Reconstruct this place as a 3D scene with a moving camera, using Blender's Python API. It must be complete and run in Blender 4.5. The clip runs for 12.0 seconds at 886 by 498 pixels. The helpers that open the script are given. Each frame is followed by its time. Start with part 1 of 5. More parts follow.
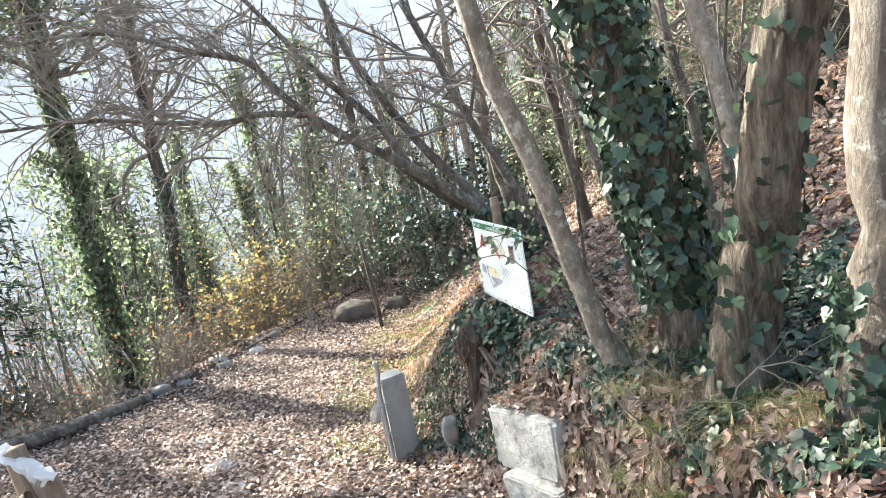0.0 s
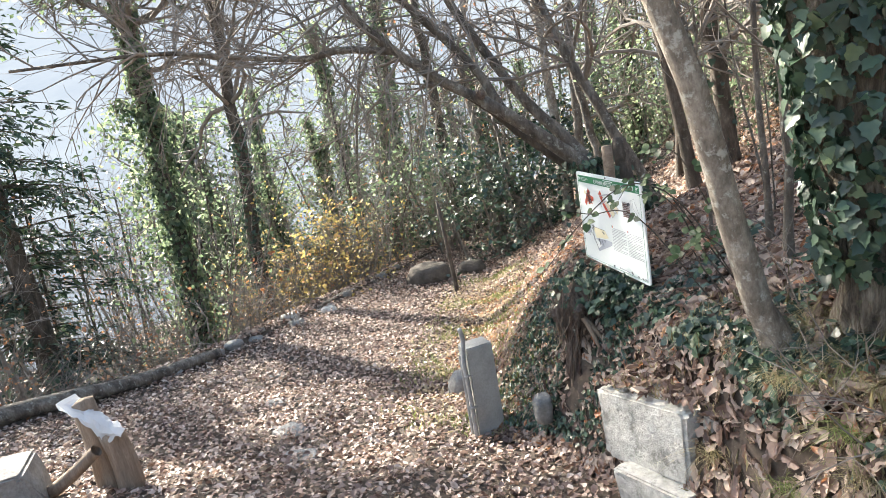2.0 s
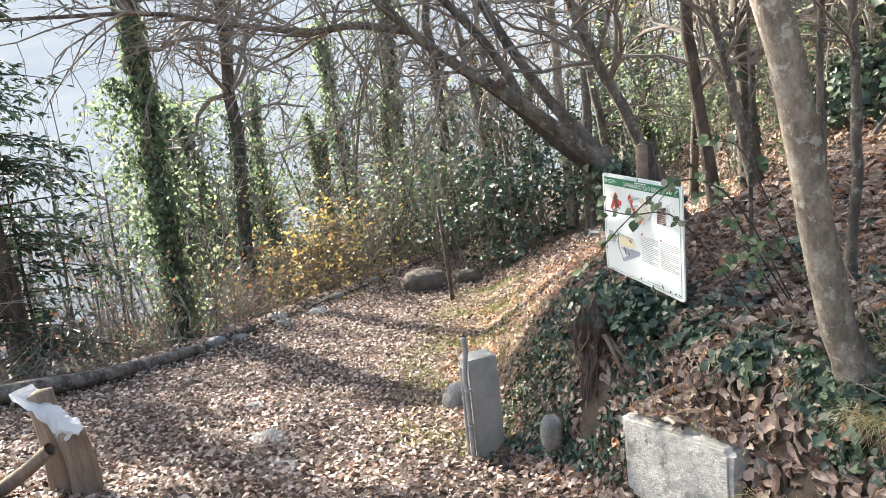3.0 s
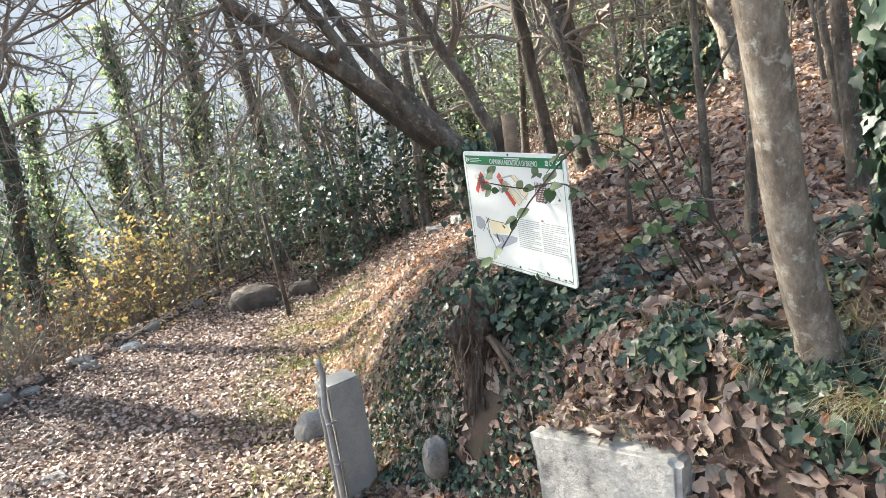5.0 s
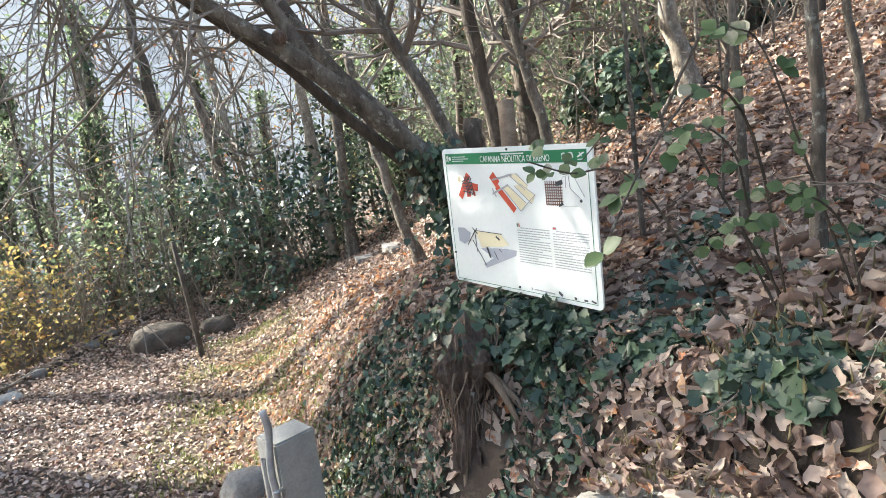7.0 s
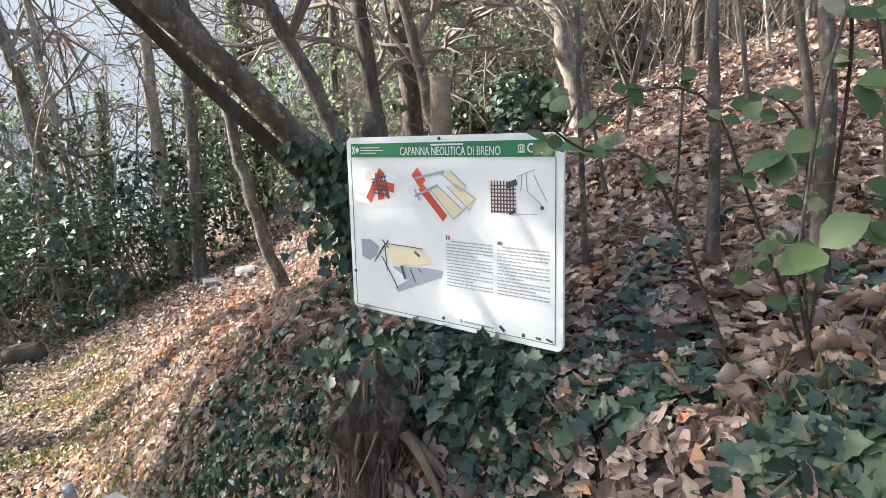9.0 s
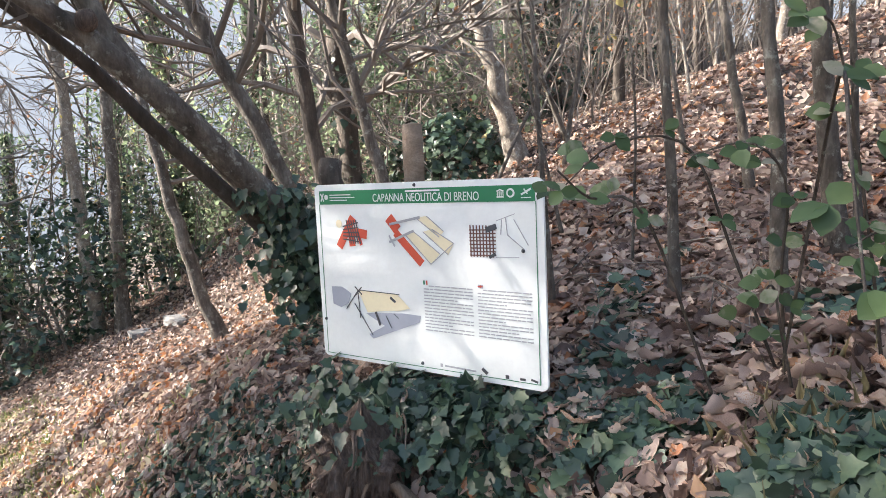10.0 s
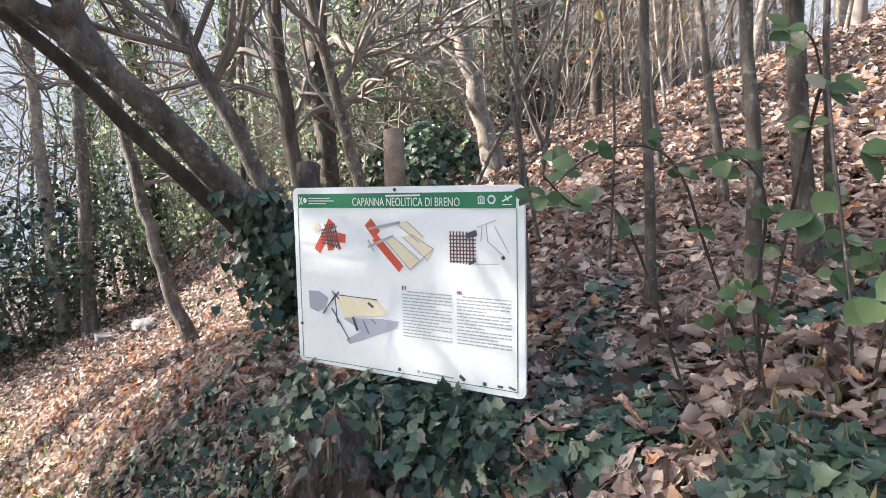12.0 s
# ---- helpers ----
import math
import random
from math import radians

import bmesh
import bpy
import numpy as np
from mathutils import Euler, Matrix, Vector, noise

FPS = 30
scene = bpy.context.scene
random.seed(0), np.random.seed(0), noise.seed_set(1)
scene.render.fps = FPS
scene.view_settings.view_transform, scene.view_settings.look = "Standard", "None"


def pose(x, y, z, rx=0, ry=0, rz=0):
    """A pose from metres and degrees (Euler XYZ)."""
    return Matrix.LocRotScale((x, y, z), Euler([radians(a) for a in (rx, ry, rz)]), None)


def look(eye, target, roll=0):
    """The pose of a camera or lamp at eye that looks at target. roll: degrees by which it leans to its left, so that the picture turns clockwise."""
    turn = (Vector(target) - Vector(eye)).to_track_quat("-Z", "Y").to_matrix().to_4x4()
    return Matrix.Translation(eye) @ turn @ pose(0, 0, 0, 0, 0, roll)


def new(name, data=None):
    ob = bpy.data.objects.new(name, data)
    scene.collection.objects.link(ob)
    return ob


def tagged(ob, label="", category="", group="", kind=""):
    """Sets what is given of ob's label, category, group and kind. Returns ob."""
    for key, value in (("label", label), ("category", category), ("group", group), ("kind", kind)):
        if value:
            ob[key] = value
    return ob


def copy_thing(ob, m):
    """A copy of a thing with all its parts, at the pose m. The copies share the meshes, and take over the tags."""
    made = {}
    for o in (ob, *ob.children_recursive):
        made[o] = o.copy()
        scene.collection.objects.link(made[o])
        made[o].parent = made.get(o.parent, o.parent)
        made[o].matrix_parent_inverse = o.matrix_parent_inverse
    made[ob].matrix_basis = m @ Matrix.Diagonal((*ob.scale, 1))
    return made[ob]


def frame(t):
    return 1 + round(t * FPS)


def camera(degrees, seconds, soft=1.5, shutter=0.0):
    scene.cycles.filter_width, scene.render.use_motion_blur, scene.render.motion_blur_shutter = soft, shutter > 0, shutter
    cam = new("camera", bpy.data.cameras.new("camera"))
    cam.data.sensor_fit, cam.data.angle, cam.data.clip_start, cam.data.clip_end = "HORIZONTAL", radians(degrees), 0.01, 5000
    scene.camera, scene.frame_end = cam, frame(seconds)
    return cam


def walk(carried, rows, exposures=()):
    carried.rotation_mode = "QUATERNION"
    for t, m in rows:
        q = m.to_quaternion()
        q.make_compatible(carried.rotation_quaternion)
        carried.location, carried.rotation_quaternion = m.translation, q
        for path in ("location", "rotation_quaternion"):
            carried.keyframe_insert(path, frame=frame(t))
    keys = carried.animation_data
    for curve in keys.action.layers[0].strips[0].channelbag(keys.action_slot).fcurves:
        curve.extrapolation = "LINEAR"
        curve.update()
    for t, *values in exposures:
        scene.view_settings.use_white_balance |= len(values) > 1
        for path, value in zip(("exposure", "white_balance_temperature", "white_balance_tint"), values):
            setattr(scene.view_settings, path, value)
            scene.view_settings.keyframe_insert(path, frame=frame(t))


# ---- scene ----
cam = camera(67.1, 12.0, 0.6)
PATH = [
    (0, (0.365, 0.631, 3.078), (0.186, 2.585, 2.691), -10.5),
    (0.5, (0.27, 0.691, 3.092), (0.09, 2.655, 2.763), -11.2),
    (1, (0.299, 0.894, 3.041), (0.054, 2.843, 2.666), -12.6),
    (1.5, (0.223, 1.062, 2.976), (-0.175, 2.969, 2.525), -9.3),
    (2, (0.066, 1.218, 2.909), (-0.325, 3.128, 2.459), -9.9),
    (2.5, (0.013, 1.432, 2.89), (-0.476, 3.337, 2.525), -12.8),
    (3, (-0.146, 1.647, 2.736), (-0.51, 3.568, 2.315), -6.1),
    (3.2, (-0.216, 1.658, 2.758), (-0.459, 3.584, 2.279), -5.6),
    (4.8, (-0.396, 2.249, 2.567), (-0.367, 4.188, 2.077), -8.0),
    (5, (-0.382, 2.358, 2.549), (-0.234, 4.297, 2.084), -8.2),
    (5.5, (-0.502, 2.572, 2.471), (-0.46, 4.508, 1.971), -9.1),
    (6, (-0.604, 2.731, 2.423), (-0.486, 4.67, 1.945), -8.5),
    (6.5, (-0.609, 2.909, 2.38), (-0.34, 4.84, 1.935), -6.3),
    (6.7, (-0.633, 2.988, 2.374), (-0.277, 4.917, 1.984), -6.7),
    (8.3, (-0.746, 3.572, 2.124), (-0.163, 5.423, 1.639), -5.7),
    (8.5, (-0.789, 3.657, 2.148), (-0.06, 5.452, 1.649), -4.2),
    (9, (-0.69, 3.846, 2.153), (0.161, 5.626, 1.823), -1.5),
    (9.5, (-0.82, 3.893, 2.185), (0.264, 5.566, 2.028), -2.7),
    (10, (-0.857, 3.925, 2.187), (0.202, 5.606, 1.96), -2.6),
    (10.5, (-0.861, 3.939, 2.184), (0.209, 5.615, 1.974), -2.9),
    (11, (-0.875, 3.919, 2.167), (0.121, 5.627, 1.866), -5.0),
    (11.5, (-0.885, 3.914, 2.172), (0.132, 5.598, 1.813), -5.1),
    (12, (-0.869, 3.942, 2.176), (0.257, 5.582, 1.973), -1.2),
]
walk(cam, [(t, look(eye, target, roll)) for t, eye, target, roll in PATH], [(0, 2.50, 6700, 6), (3, 2.20, 6850, 9), (6.5, 2.19, 6700, 7), (9, 2.01, 6600, 12), (12, 2.04, 6500, 14)])

# ---- world, sun, exposure ----
SUN_LEFT, SUN_UP = 52.0, 29.0      # degrees left of +y, degrees above the horizon
world = bpy.data.worlds.new("world")
scene.world = world
world.use_nodes = True
wn = world.node_tree.nodes
sky = wn.new("ShaderNodeTexSky")
sky.sky_type = "NISHITA"
sky.sun_disc = False
sky.sun_elevation = radians(SUN_UP)
sky.sun_rotation = radians(-SUN_LEFT)
sky.dust_density = 3.0
sky.air_density = 1.2
wn["Background"].inputs["Strength"].default_value = 0.13
world.node_tree.links.new(sky.outputs[0], wn["Background"].inputs[0])
sun_data = bpy.data.lights.new("sun", "SUN")
sun_data.energy, sun_data.angle, sun_data.color = 4.8, radians(0.9), (1.0, 0.95, 0.87)
sun = new("sun", sun_data)
az, el = radians(SUN_LEFT), radians(SUN_UP)
TO_SUN = Vector((-math.sin(az) * math.cos(el), math.cos(az) * math.cos(el), math.sin(el)))
sun.rotation_euler = TO_SUN.to_track_quat("Z", "Y").to_euler()

rng = np.random.default_rng(7)


# ---- materials ----
def material(name, build):
    m = bpy.data.materials.new(name)
    m.use_nodes = True
    t = m.node_tree
    b = t.nodes["Principled BSDF"]
    build(t, b)
    return m


def node(t, kind, **values):
    n = t.nodes.new(kind)
    for key, value in values.items():
        n.inputs[key].default_value = value
    return n


def ramp(t, source, stops):
    r = t.nodes.new("ShaderNodeValToRGB")
    e = r.color_ramp.elements
    while len(e) < len(stops):
        e.new(0.5)
    for k, (p, c) in enumerate(stops):
        e[k].position, e[k].color = p, (*c, 1)
    t.links.new(source, r.inputs[0])
    return r.outputs[0]


def textured(stops, scale=6.0, fine=60.0, rough=0.85, bump=0.4, stretch=(1, 1, 1), dirt=(0.05, 0.04, 0.03), dirty=0.35, metal=0.0, deep=0.02, lichen=None, grown=0.6):
    """A surface of two noises: broad patches of colour and fine grain with relief; lichen: the colour of a third, blotchy growth."""
    def build(t, b):
        co = t.nodes.new("ShaderNodeTexCoord")
        mp = node(t, "ShaderNodeMapping", Scale=stretch)
        t.links.new(co.outputs["Object"], mp.inputs[0])
        big = node(t, "ShaderNodeTexNoise", Scale=scale, Detail=6.0, Roughness=0.65)
        small = node(t, "ShaderNodeTexNoise", Scale=fine, Detail=8.0, Roughness=0.7)
        for n in (big, small):
            t.links.new(mp.outputs[0], n.inputs["Vector"])
        colour = ramp(t, big.outputs[0], stops)
        spots = ramp(t, small.outputs[0], [(0.35, (1, 1, 1)), (0.6, (0, 0, 0))])
        amount = node(t, "ShaderNodeMath")
        amount.operation = "MULTIPLY"
        amount.inputs[1].default_value = dirty
        t.links.new(spots, amount.inputs[0])
        mix = t.nodes.new("ShaderNodeMix")
        mix.data_type = "RGBA"
        t.links.new(amount.outputs[0], mix.inputs[0])
        t.links.new(colour, mix.inputs[6])
        mix.inputs[7].default_value = (*dirt, 1)
        last = mix.outputs[2]
        if lichen:
            blot = node(t, "ShaderNodeTexNoise", Scale=scale * 1.9, Detail=7.0, Roughness=0.72)
            t.links.new(co.outputs["Object"], blot.inputs["Vector"])
            where = ramp(t, blot.outputs[0], [(grown - 0.04, (0, 0, 0)), (grown + 0.05, (0.8, 0.8, 0.8))])
            over = t.nodes.new("ShaderNodeMix")
            over.data_type = "RGBA"
            t.links.new(where, over.inputs[0])
            t.links.new(last, over.inputs[6])
            over.inputs[7].default_value = (*lichen, 1)
            last = over.outputs[2]
        t.links.new(last, b.inputs["Base Color"])
        both = node(t, "ShaderNodeMath")
        t.links.new(big.outputs[0], both.inputs[0])
        t.links.new(small.outputs[0], both.inputs[1])
        bp = node(t, "ShaderNodeBump", Strength=bump, Distance=deep)
        t.links.new(both.outputs[0], bp.inputs["Height"])
        t.links.new(bp.outputs[0], b.inputs["Normal"])
        b.inputs["Roughness"].default_value = rough
        b.inputs["Metallic"].default_value = metal
    return build


def leafy(stops, through_light=0.35, rough=0.5, bump=0.3):
    """Leaves, each of its own shade, that let some light through."""
    def build(t, b):
        g = t.nodes.new("ShaderNodeNewGeometry")
        co = t.nodes.new("ShaderNodeTexCoord")
        n = node(t, "ShaderNodeTexNoise", Scale=45.0, Detail=5.0)
        t.links.new(co.outputs["Object"], n.inputs["Vector"])
        mixv = node(t, "ShaderNodeMath")
        mixv.operation = "MULTIPLY_ADD"
        mixv.inputs[1].default_value = 0.35
        t.links.new(n.outputs[0], mixv.inputs[0])
        info = t.nodes.new("ShaderNodeObjectInfo")
        whole = node(t, "ShaderNodeMath")
        t.links.new(g.outputs["Random Per Island"], whole.inputs[0])
        t.links.new(info.outputs["Random"], whole.inputs[1])
        frac = node(t, "ShaderNodeMath")
        frac.operation = "FRACT"
        t.links.new(whole.outputs[0], frac.inputs[0])
        off = node(t, "ShaderNodeMath")
        off.operation = "SUBTRACT"
        off.inputs[1].default_value = 0.17
        t.links.new(frac.outputs[0], off.inputs[0])
        t.links.new(off.outputs[0], mixv.inputs[2])
        colour = ramp(t, mixv.outputs[0], stops)
        t.links.new(colour, b.inputs["Base Color"])
        b.inputs["Roughness"].default_value = rough
        bp = node(t, "ShaderNodeBump", Strength=bump, Distance=0.004)
        t.links.new(n.outputs[0], bp.inputs["Height"])
        t.links.new(bp.outputs[0], b.inputs["Normal"])
        tr = t.nodes.new("ShaderNodeBsdfTranslucent")
        t.links.new(colour, tr.inputs[0])
        ms = t.nodes.new("ShaderNodeMixShader")
        ms.inputs[0].default_value = through_light
        t.links.new(b.outputs[0], ms.inputs[1])
        t.links.new(tr.outputs[0], ms.inputs[2])
        t.links.new(ms.outputs[0], t.nodes["Material Output"].inputs[0])
    return build


def plain(colour, rough=0.5, metal=0.0):
    return textured([(0.3, tuple(c * 0.92 for c in colour)), (0.7, colour)], 9, 90, rough, 0.05, dirty=0.05, metal=metal)


M_SOIL = material("leafy_soil", textured([(0.3, (0.04, 0.029, 0.021)), (0.5, (0.075, 0.055, 0.042)), (0.7, (0.13, 0.10, 0.078))], 2.2, 38, 0.95, 0.9, dirty=0.5))
M_BARK = material("smooth_bark", textured([(0.35, (0.055, 0.045, 0.036)), (0.5, (0.145, 0.122, 0.10)), (0.68, (0.29, 0.26, 0.22))], 9, 60, 0.88, 0.9, (1, 1, 0.4), dirty=0.55, lichen=(0.36, 0.36, 0.31), grown=0.6))
M_PALE = material("pale_bark", textured([(0.35, (0.15, 0.125, 0.10)), (0.52, (0.29, 0.25, 0.205)), (0.7, (0.42, 0.38, 0.32))], 10, 65, 0.88, 0.6, (1, 1, 0.5), dirty=0.5, lichen=(0.47, 0.46, 0.41), grown=0.58))
M_DARK = material("dark_bark", textured([(0.35, (0.035, 0.028, 0.022)), (0.52, (0.09, 0.072, 0.058)), (0.7, (0.19, 0.16, 0.13))], 9, 55, 0.9, 0.9, (1, 1, 0.35), dirty=0.55, lichen=(0.22, 0.22, 0.17), grown=0.63))
M_ROUGH = material("furrowed_bark", textured([(0.35, (0.07, 0.052, 0.04)), (0.5, (0.25, 0.205, 0.16)), (0.66, (0.43, 0.39, 0.32))], 16, 42, 0.95, 1.0, (1.6, 1.6, 0.22), dirty=0.6, deep=0.07, lichen=(0.17, 0.19, 0.09), grown=0.62))
M_TWIG = material("twig_bark", textured([(0.3, (0.13, 0.11, 0.095)), (0.7, (0.28, 0.245, 0.21))], 3, 30, 0.85, 0.2, dirty=0.2))
M_LITTER = material("dry_leaves", leafy([(0.0, (0.085, 0.05, 0.038)), (0.2, (0.21, 0.14, 0.11)), (0.45, (0.35, 0.25, 0.205)), (0.72, (0.47, 0.365, 0.30)), (0.92, (0.58, 0.48, 0.39)), (1.0, (0.40, 0.17, 0.08))], 0.25, 0.6))
M_TRODDEN = material("trodden_leaves", leafy([(0.0, (0.08, 0.045, 0.035)), (0.25, (0.22, 0.14, 0.11)), (0.55, (0.38, 0.275, 0.225)), (0.82, (0.50, 0.395, 0.335)), (1.0, (0.62, 0.52, 0.45))], 0.2, 0.55))
M_RUSSET = material("russet_leaves", leafy([(0.0, (0.22, 0.09, 0.045)), (0.5, (0.38, 0.18, 0.09)), (1.0, (0.47, 0.29, 0.16))], 0.4))
M_STRAWLEAF = material("ochre_leaves", leafy([(0.0, (0.26, 0.19, 0.12)), (0.5, (0.43, 0.35, 0.23)), (1.0, (0.58, 0.50, 0.34))], 0.3, 0.6))
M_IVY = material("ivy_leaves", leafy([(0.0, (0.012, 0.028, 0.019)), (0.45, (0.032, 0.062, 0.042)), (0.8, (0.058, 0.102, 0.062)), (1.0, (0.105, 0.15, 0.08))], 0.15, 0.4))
M_FOLIAGE = material("evergreen_leaves", leafy([(0.0, (0.05, 0.08, 0.045)), (0.45, (0.13, 0.185, 0.105)), (0.85, (0.22, 0.275, 0.165)), (1.0, (0.31, 0.34, 0.20))], 0.65, 0.35))
M_YELLOW = material("yellow_leaves", leafy([(0.0, (0.28, 0.24, 0.08)), (0.5, (0.46, 0.38, 0.14)), (1.0, (0.48, 0.30, 0.11))], 0.45))
M_BRAMBLE = material("bramble_leaves", leafy([(0.0, (0.03, 0.058, 0.018)), (0.5, (0.055, 0.10, 0.032)), (0.85, (0.10, 0.145, 0.055)), (1.0, (0.28, 0.27, 0.20))], 0.3, 0.55))
M_GRASS = material("thin_grass", leafy([(0.0, (0.10, 0.14, 0.035)), (0.5, (0.20, 0.25, 0.08)), (1.0, (0.36, 0.35, 0.15))], 0.4))
M_DRYGRASS = material("dry_grass", leafy([(0.0, (0.14, 0.12, 0.06)), (0.5, (0.30, 0.26, 0.14)), (1.0, (0.42, 0.36, 0.22))], 0.4))
M_ROCK = material("limestone", textured([(0.36, (0.22, 0.215, 0.195)), (0.45, (0.50, 0.49, 0.455)), (0.7, (0.64, 0.63, 0.59))], 5, 26, 0.9, 0.9, dirty=0.45, dirt=(0.16, 0.155, 0.13), lichen=(0.07, 0.07, 0.062), grown=0.64))
M_GREYROCK = material("grey_stone", textured([(0.3, (0.17, 0.165, 0.155)), (0.7, (0.33, 0.325, 0.31))], 6, 40, 0.9, 0.7, dirty=0.35))
M_DARKROCK = material("dark_stone", textured([(0.3, (0.06, 0.05, 0.042)), (0.7, (0.17, 0.145, 0.12))], 5, 30, 0.95, 0.8, dirty=0.4))
M_CONCRETE = material("weathered_concrete", textured([(0.3, (0.27, 0.27, 0.255)), (0.5, (0.36, 0.355, 0.335)), (0.72, (0.44, 0.435, 0.41))], 4, 75, 0.9, 0.35, dirty=0.3, dirt=(0.16, 0.17, 0.14)))
M_STEEL = material("galvanised_steel", textured([(0.3, (0.32, 0.33, 0.34)), (0.7, (0.48, 0.49, 0.50))], 12, 80, 0.55, 0.1, dirty=0.25, dirt=(0.2, 0.17, 0.14), metal=0.6))
M_WOOD = material("weathered_wood", textured([(0.3, (0.17, 0.12, 0.085)), (0.5, (0.27, 0.20, 0.145)), (0.7, (0.36, 0.285, 0.215))], 6, 60, 0.9, 0.5, (3, 3, 0.25), dirty=0.4))
M_RED_WOOD = material("reddish_rotten_wood", textured([(0.3, (0.05, 0.034, 0.027)), (0.5, (0.17, 0.12, 0.095)), (0.72, (0.31, 0.25, 0.21))], 16, 60, 0.95, 1.0, (2.5, 2.5, 0.3), dirty=0.5))
M_BOARD = material("white_board", textured([(0.35, (0.75, 0.79, 0.765)), (0.65, (0.80, 0.83, 0.81))], 3, 40, 0.72, 0.03, dirty=0.04))
M_GREEN = material("green_print", plain((0.02, 0.20, 0.085), 0.4))
M_PRINT = material("white_print", plain((0.78, 0.80, 0.78), 0.4))
M_INK = material("dark_ink", plain((0.07, 0.075, 0.08), 0.5))
M_GREYINK = material("grey_ink", plain((0.40, 0.415, 0.43), 0.5))
M_RED = material("red_print", plain((0.62, 0.09, 0.045), 0.5))
M_STRAW = material("straw_print", plain((0.79, 0.72, 0.50), 0.5))
M_SHADOW = material("blue_grey_print", plain((0.38, 0.41, 0.47), 0.5))
M_BROWN = material("brown_print", plain((0.17, 0.08, 0.06), 0.5))
M_PAPER = material("torn_white_sheet", plain((0.78, 0.79, 0.80), 0.6))


# haze painted in: the surface gives off a noisy blue-grey glow
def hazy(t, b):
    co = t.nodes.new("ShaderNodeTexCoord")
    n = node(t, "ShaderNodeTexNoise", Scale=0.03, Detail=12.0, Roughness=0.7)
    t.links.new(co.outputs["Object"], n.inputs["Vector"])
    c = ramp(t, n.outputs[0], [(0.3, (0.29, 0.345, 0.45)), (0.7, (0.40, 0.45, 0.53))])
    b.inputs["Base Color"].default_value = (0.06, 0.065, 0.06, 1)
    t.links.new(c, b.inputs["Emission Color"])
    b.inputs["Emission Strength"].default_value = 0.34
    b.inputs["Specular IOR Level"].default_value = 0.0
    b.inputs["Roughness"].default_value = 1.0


M_HAZE_GLOW = material("haze_glow_mountain", hazy)


# ---- meshes ----
def part(name, bm, material_, parent=None, label="", smooth=False):
    """Links a bmesh, or a finished mesh, as one object, under parent if there is one."""
    if isinstance(bm, bmesh.types.BMesh):
        me = bpy.data.meshes.new(name)
        bm.to_mesh(me)
        bm.free()
    else:
        me = bm
    me.materials.clear()
    me.materials.append(material_)
    if smooth:
        me.polygons.foreach_set("use_smooth", [True] * len(me.polygons))
    ob = new(name, me)
    ob.parent = parent
    if label:
        tagged(ob, label)
    return ob


def thing(name, at, label, category, group="", kind=""):
    ob = new(name)
    ob.location = at
    ob.empty_display_size = 0.1
    return tagged(ob, label, category, group, kind)


def mesh_of(verts, faces):
    """A mesh from arrays; faces all have the same number of corners."""
    me = bpy.data.meshes.new("mesh")
    n, k = faces.shape
    me.vertices.add(len(verts))
    me.vertices.foreach_set("co", np.asarray(verts, np.float32).ravel())
    me.loops.add(n * k)
    me.loops.foreach_set("vertex_index", faces.astype(np.int32).ravel())
    me.polygons.add(n)
    me.polygons.foreach_set("loop_start", np.arange(0, n * k, k, dtype=np.int32))
    me.update(calc_edges=True)
    return me


class Tubes:
    """Gathers tapered round limbs into one mesh."""

    def __init__(self):
        self.v, self.f, self.n = [], [], 0

    def add(self, points, radii, sides=6, knobbly=0.0, furrows=0.0):
        p = np.asarray(points, float)
        r = np.asarray(radii, float)
        tang = np.gradient(p, axis=0)
        tang /= np.linalg.norm(tang, axis=1)[:, None] + 1e-9
        up = np.array([0.31, 0.83, 0.2])
        a = np.cross(tang, up)
        a /= np.linalg.norm(a, axis=1)[:, None] + 1e-9
        b = np.cross(tang, a)
        ang = np.arange(sides) * 2 * np.pi / sides
        rr = r[:, None] * (1 + knobbly * rng.uniform(-1, 1, (len(p), sides)))
        if furrows:
            deep_ = rng.uniform(-1, 1, (len(p), sides))
            for _ in range(3):
                deep_[1:] = 0.72 * deep_[:-1] + 0.45 * deep_[1:]
            rr = rr * (1 + furrows * np.clip(deep_, -1.6, 1.6))
        ring = p[:, None] + rr[..., None] * (np.cos(ang)[None, :, None] * a[:, None] + np.sin(ang)[None, :, None] * b[:, None])
        k = len(p)
        i, j = np.meshgrid(np.arange(k - 1), np.arange(sides), indexing="ij")
        q = np.stack([i * sides + j, i * sides + (j + 1) % sides, (i + 1) * sides + (j + 1) % sides, (i + 1) * sides + j], -1).reshape(-1, 4)
        end = (k - 1) * sides
        self.v.append(ring.reshape(-1, 3))
        self.f.append(q + self.n)
        if r[-1] > 0.012:
            tip = self.n + k * sides
            self.v.append((p[-1] + tang[-1] * r[-1] * 0.25)[None])
            js = np.arange(sides)
            self.f.append(np.stack([self.n + end + js, self.n + end + (js + 1) % sides, np.full(sides, tip), np.full(sides, tip)], -1))
            self.n += 1
        self.n += k * sides

    def mesh(self):
        v, f = np.concatenate(self.v), np.concatenate(self.f)
        me = bpy.data.meshes.new("mesh")
        me.from_pydata(v.tolist(), [], [[a, b, c] if c == d else [a, b, c, d] for a, b, c, d in f.tolist()])
        return me


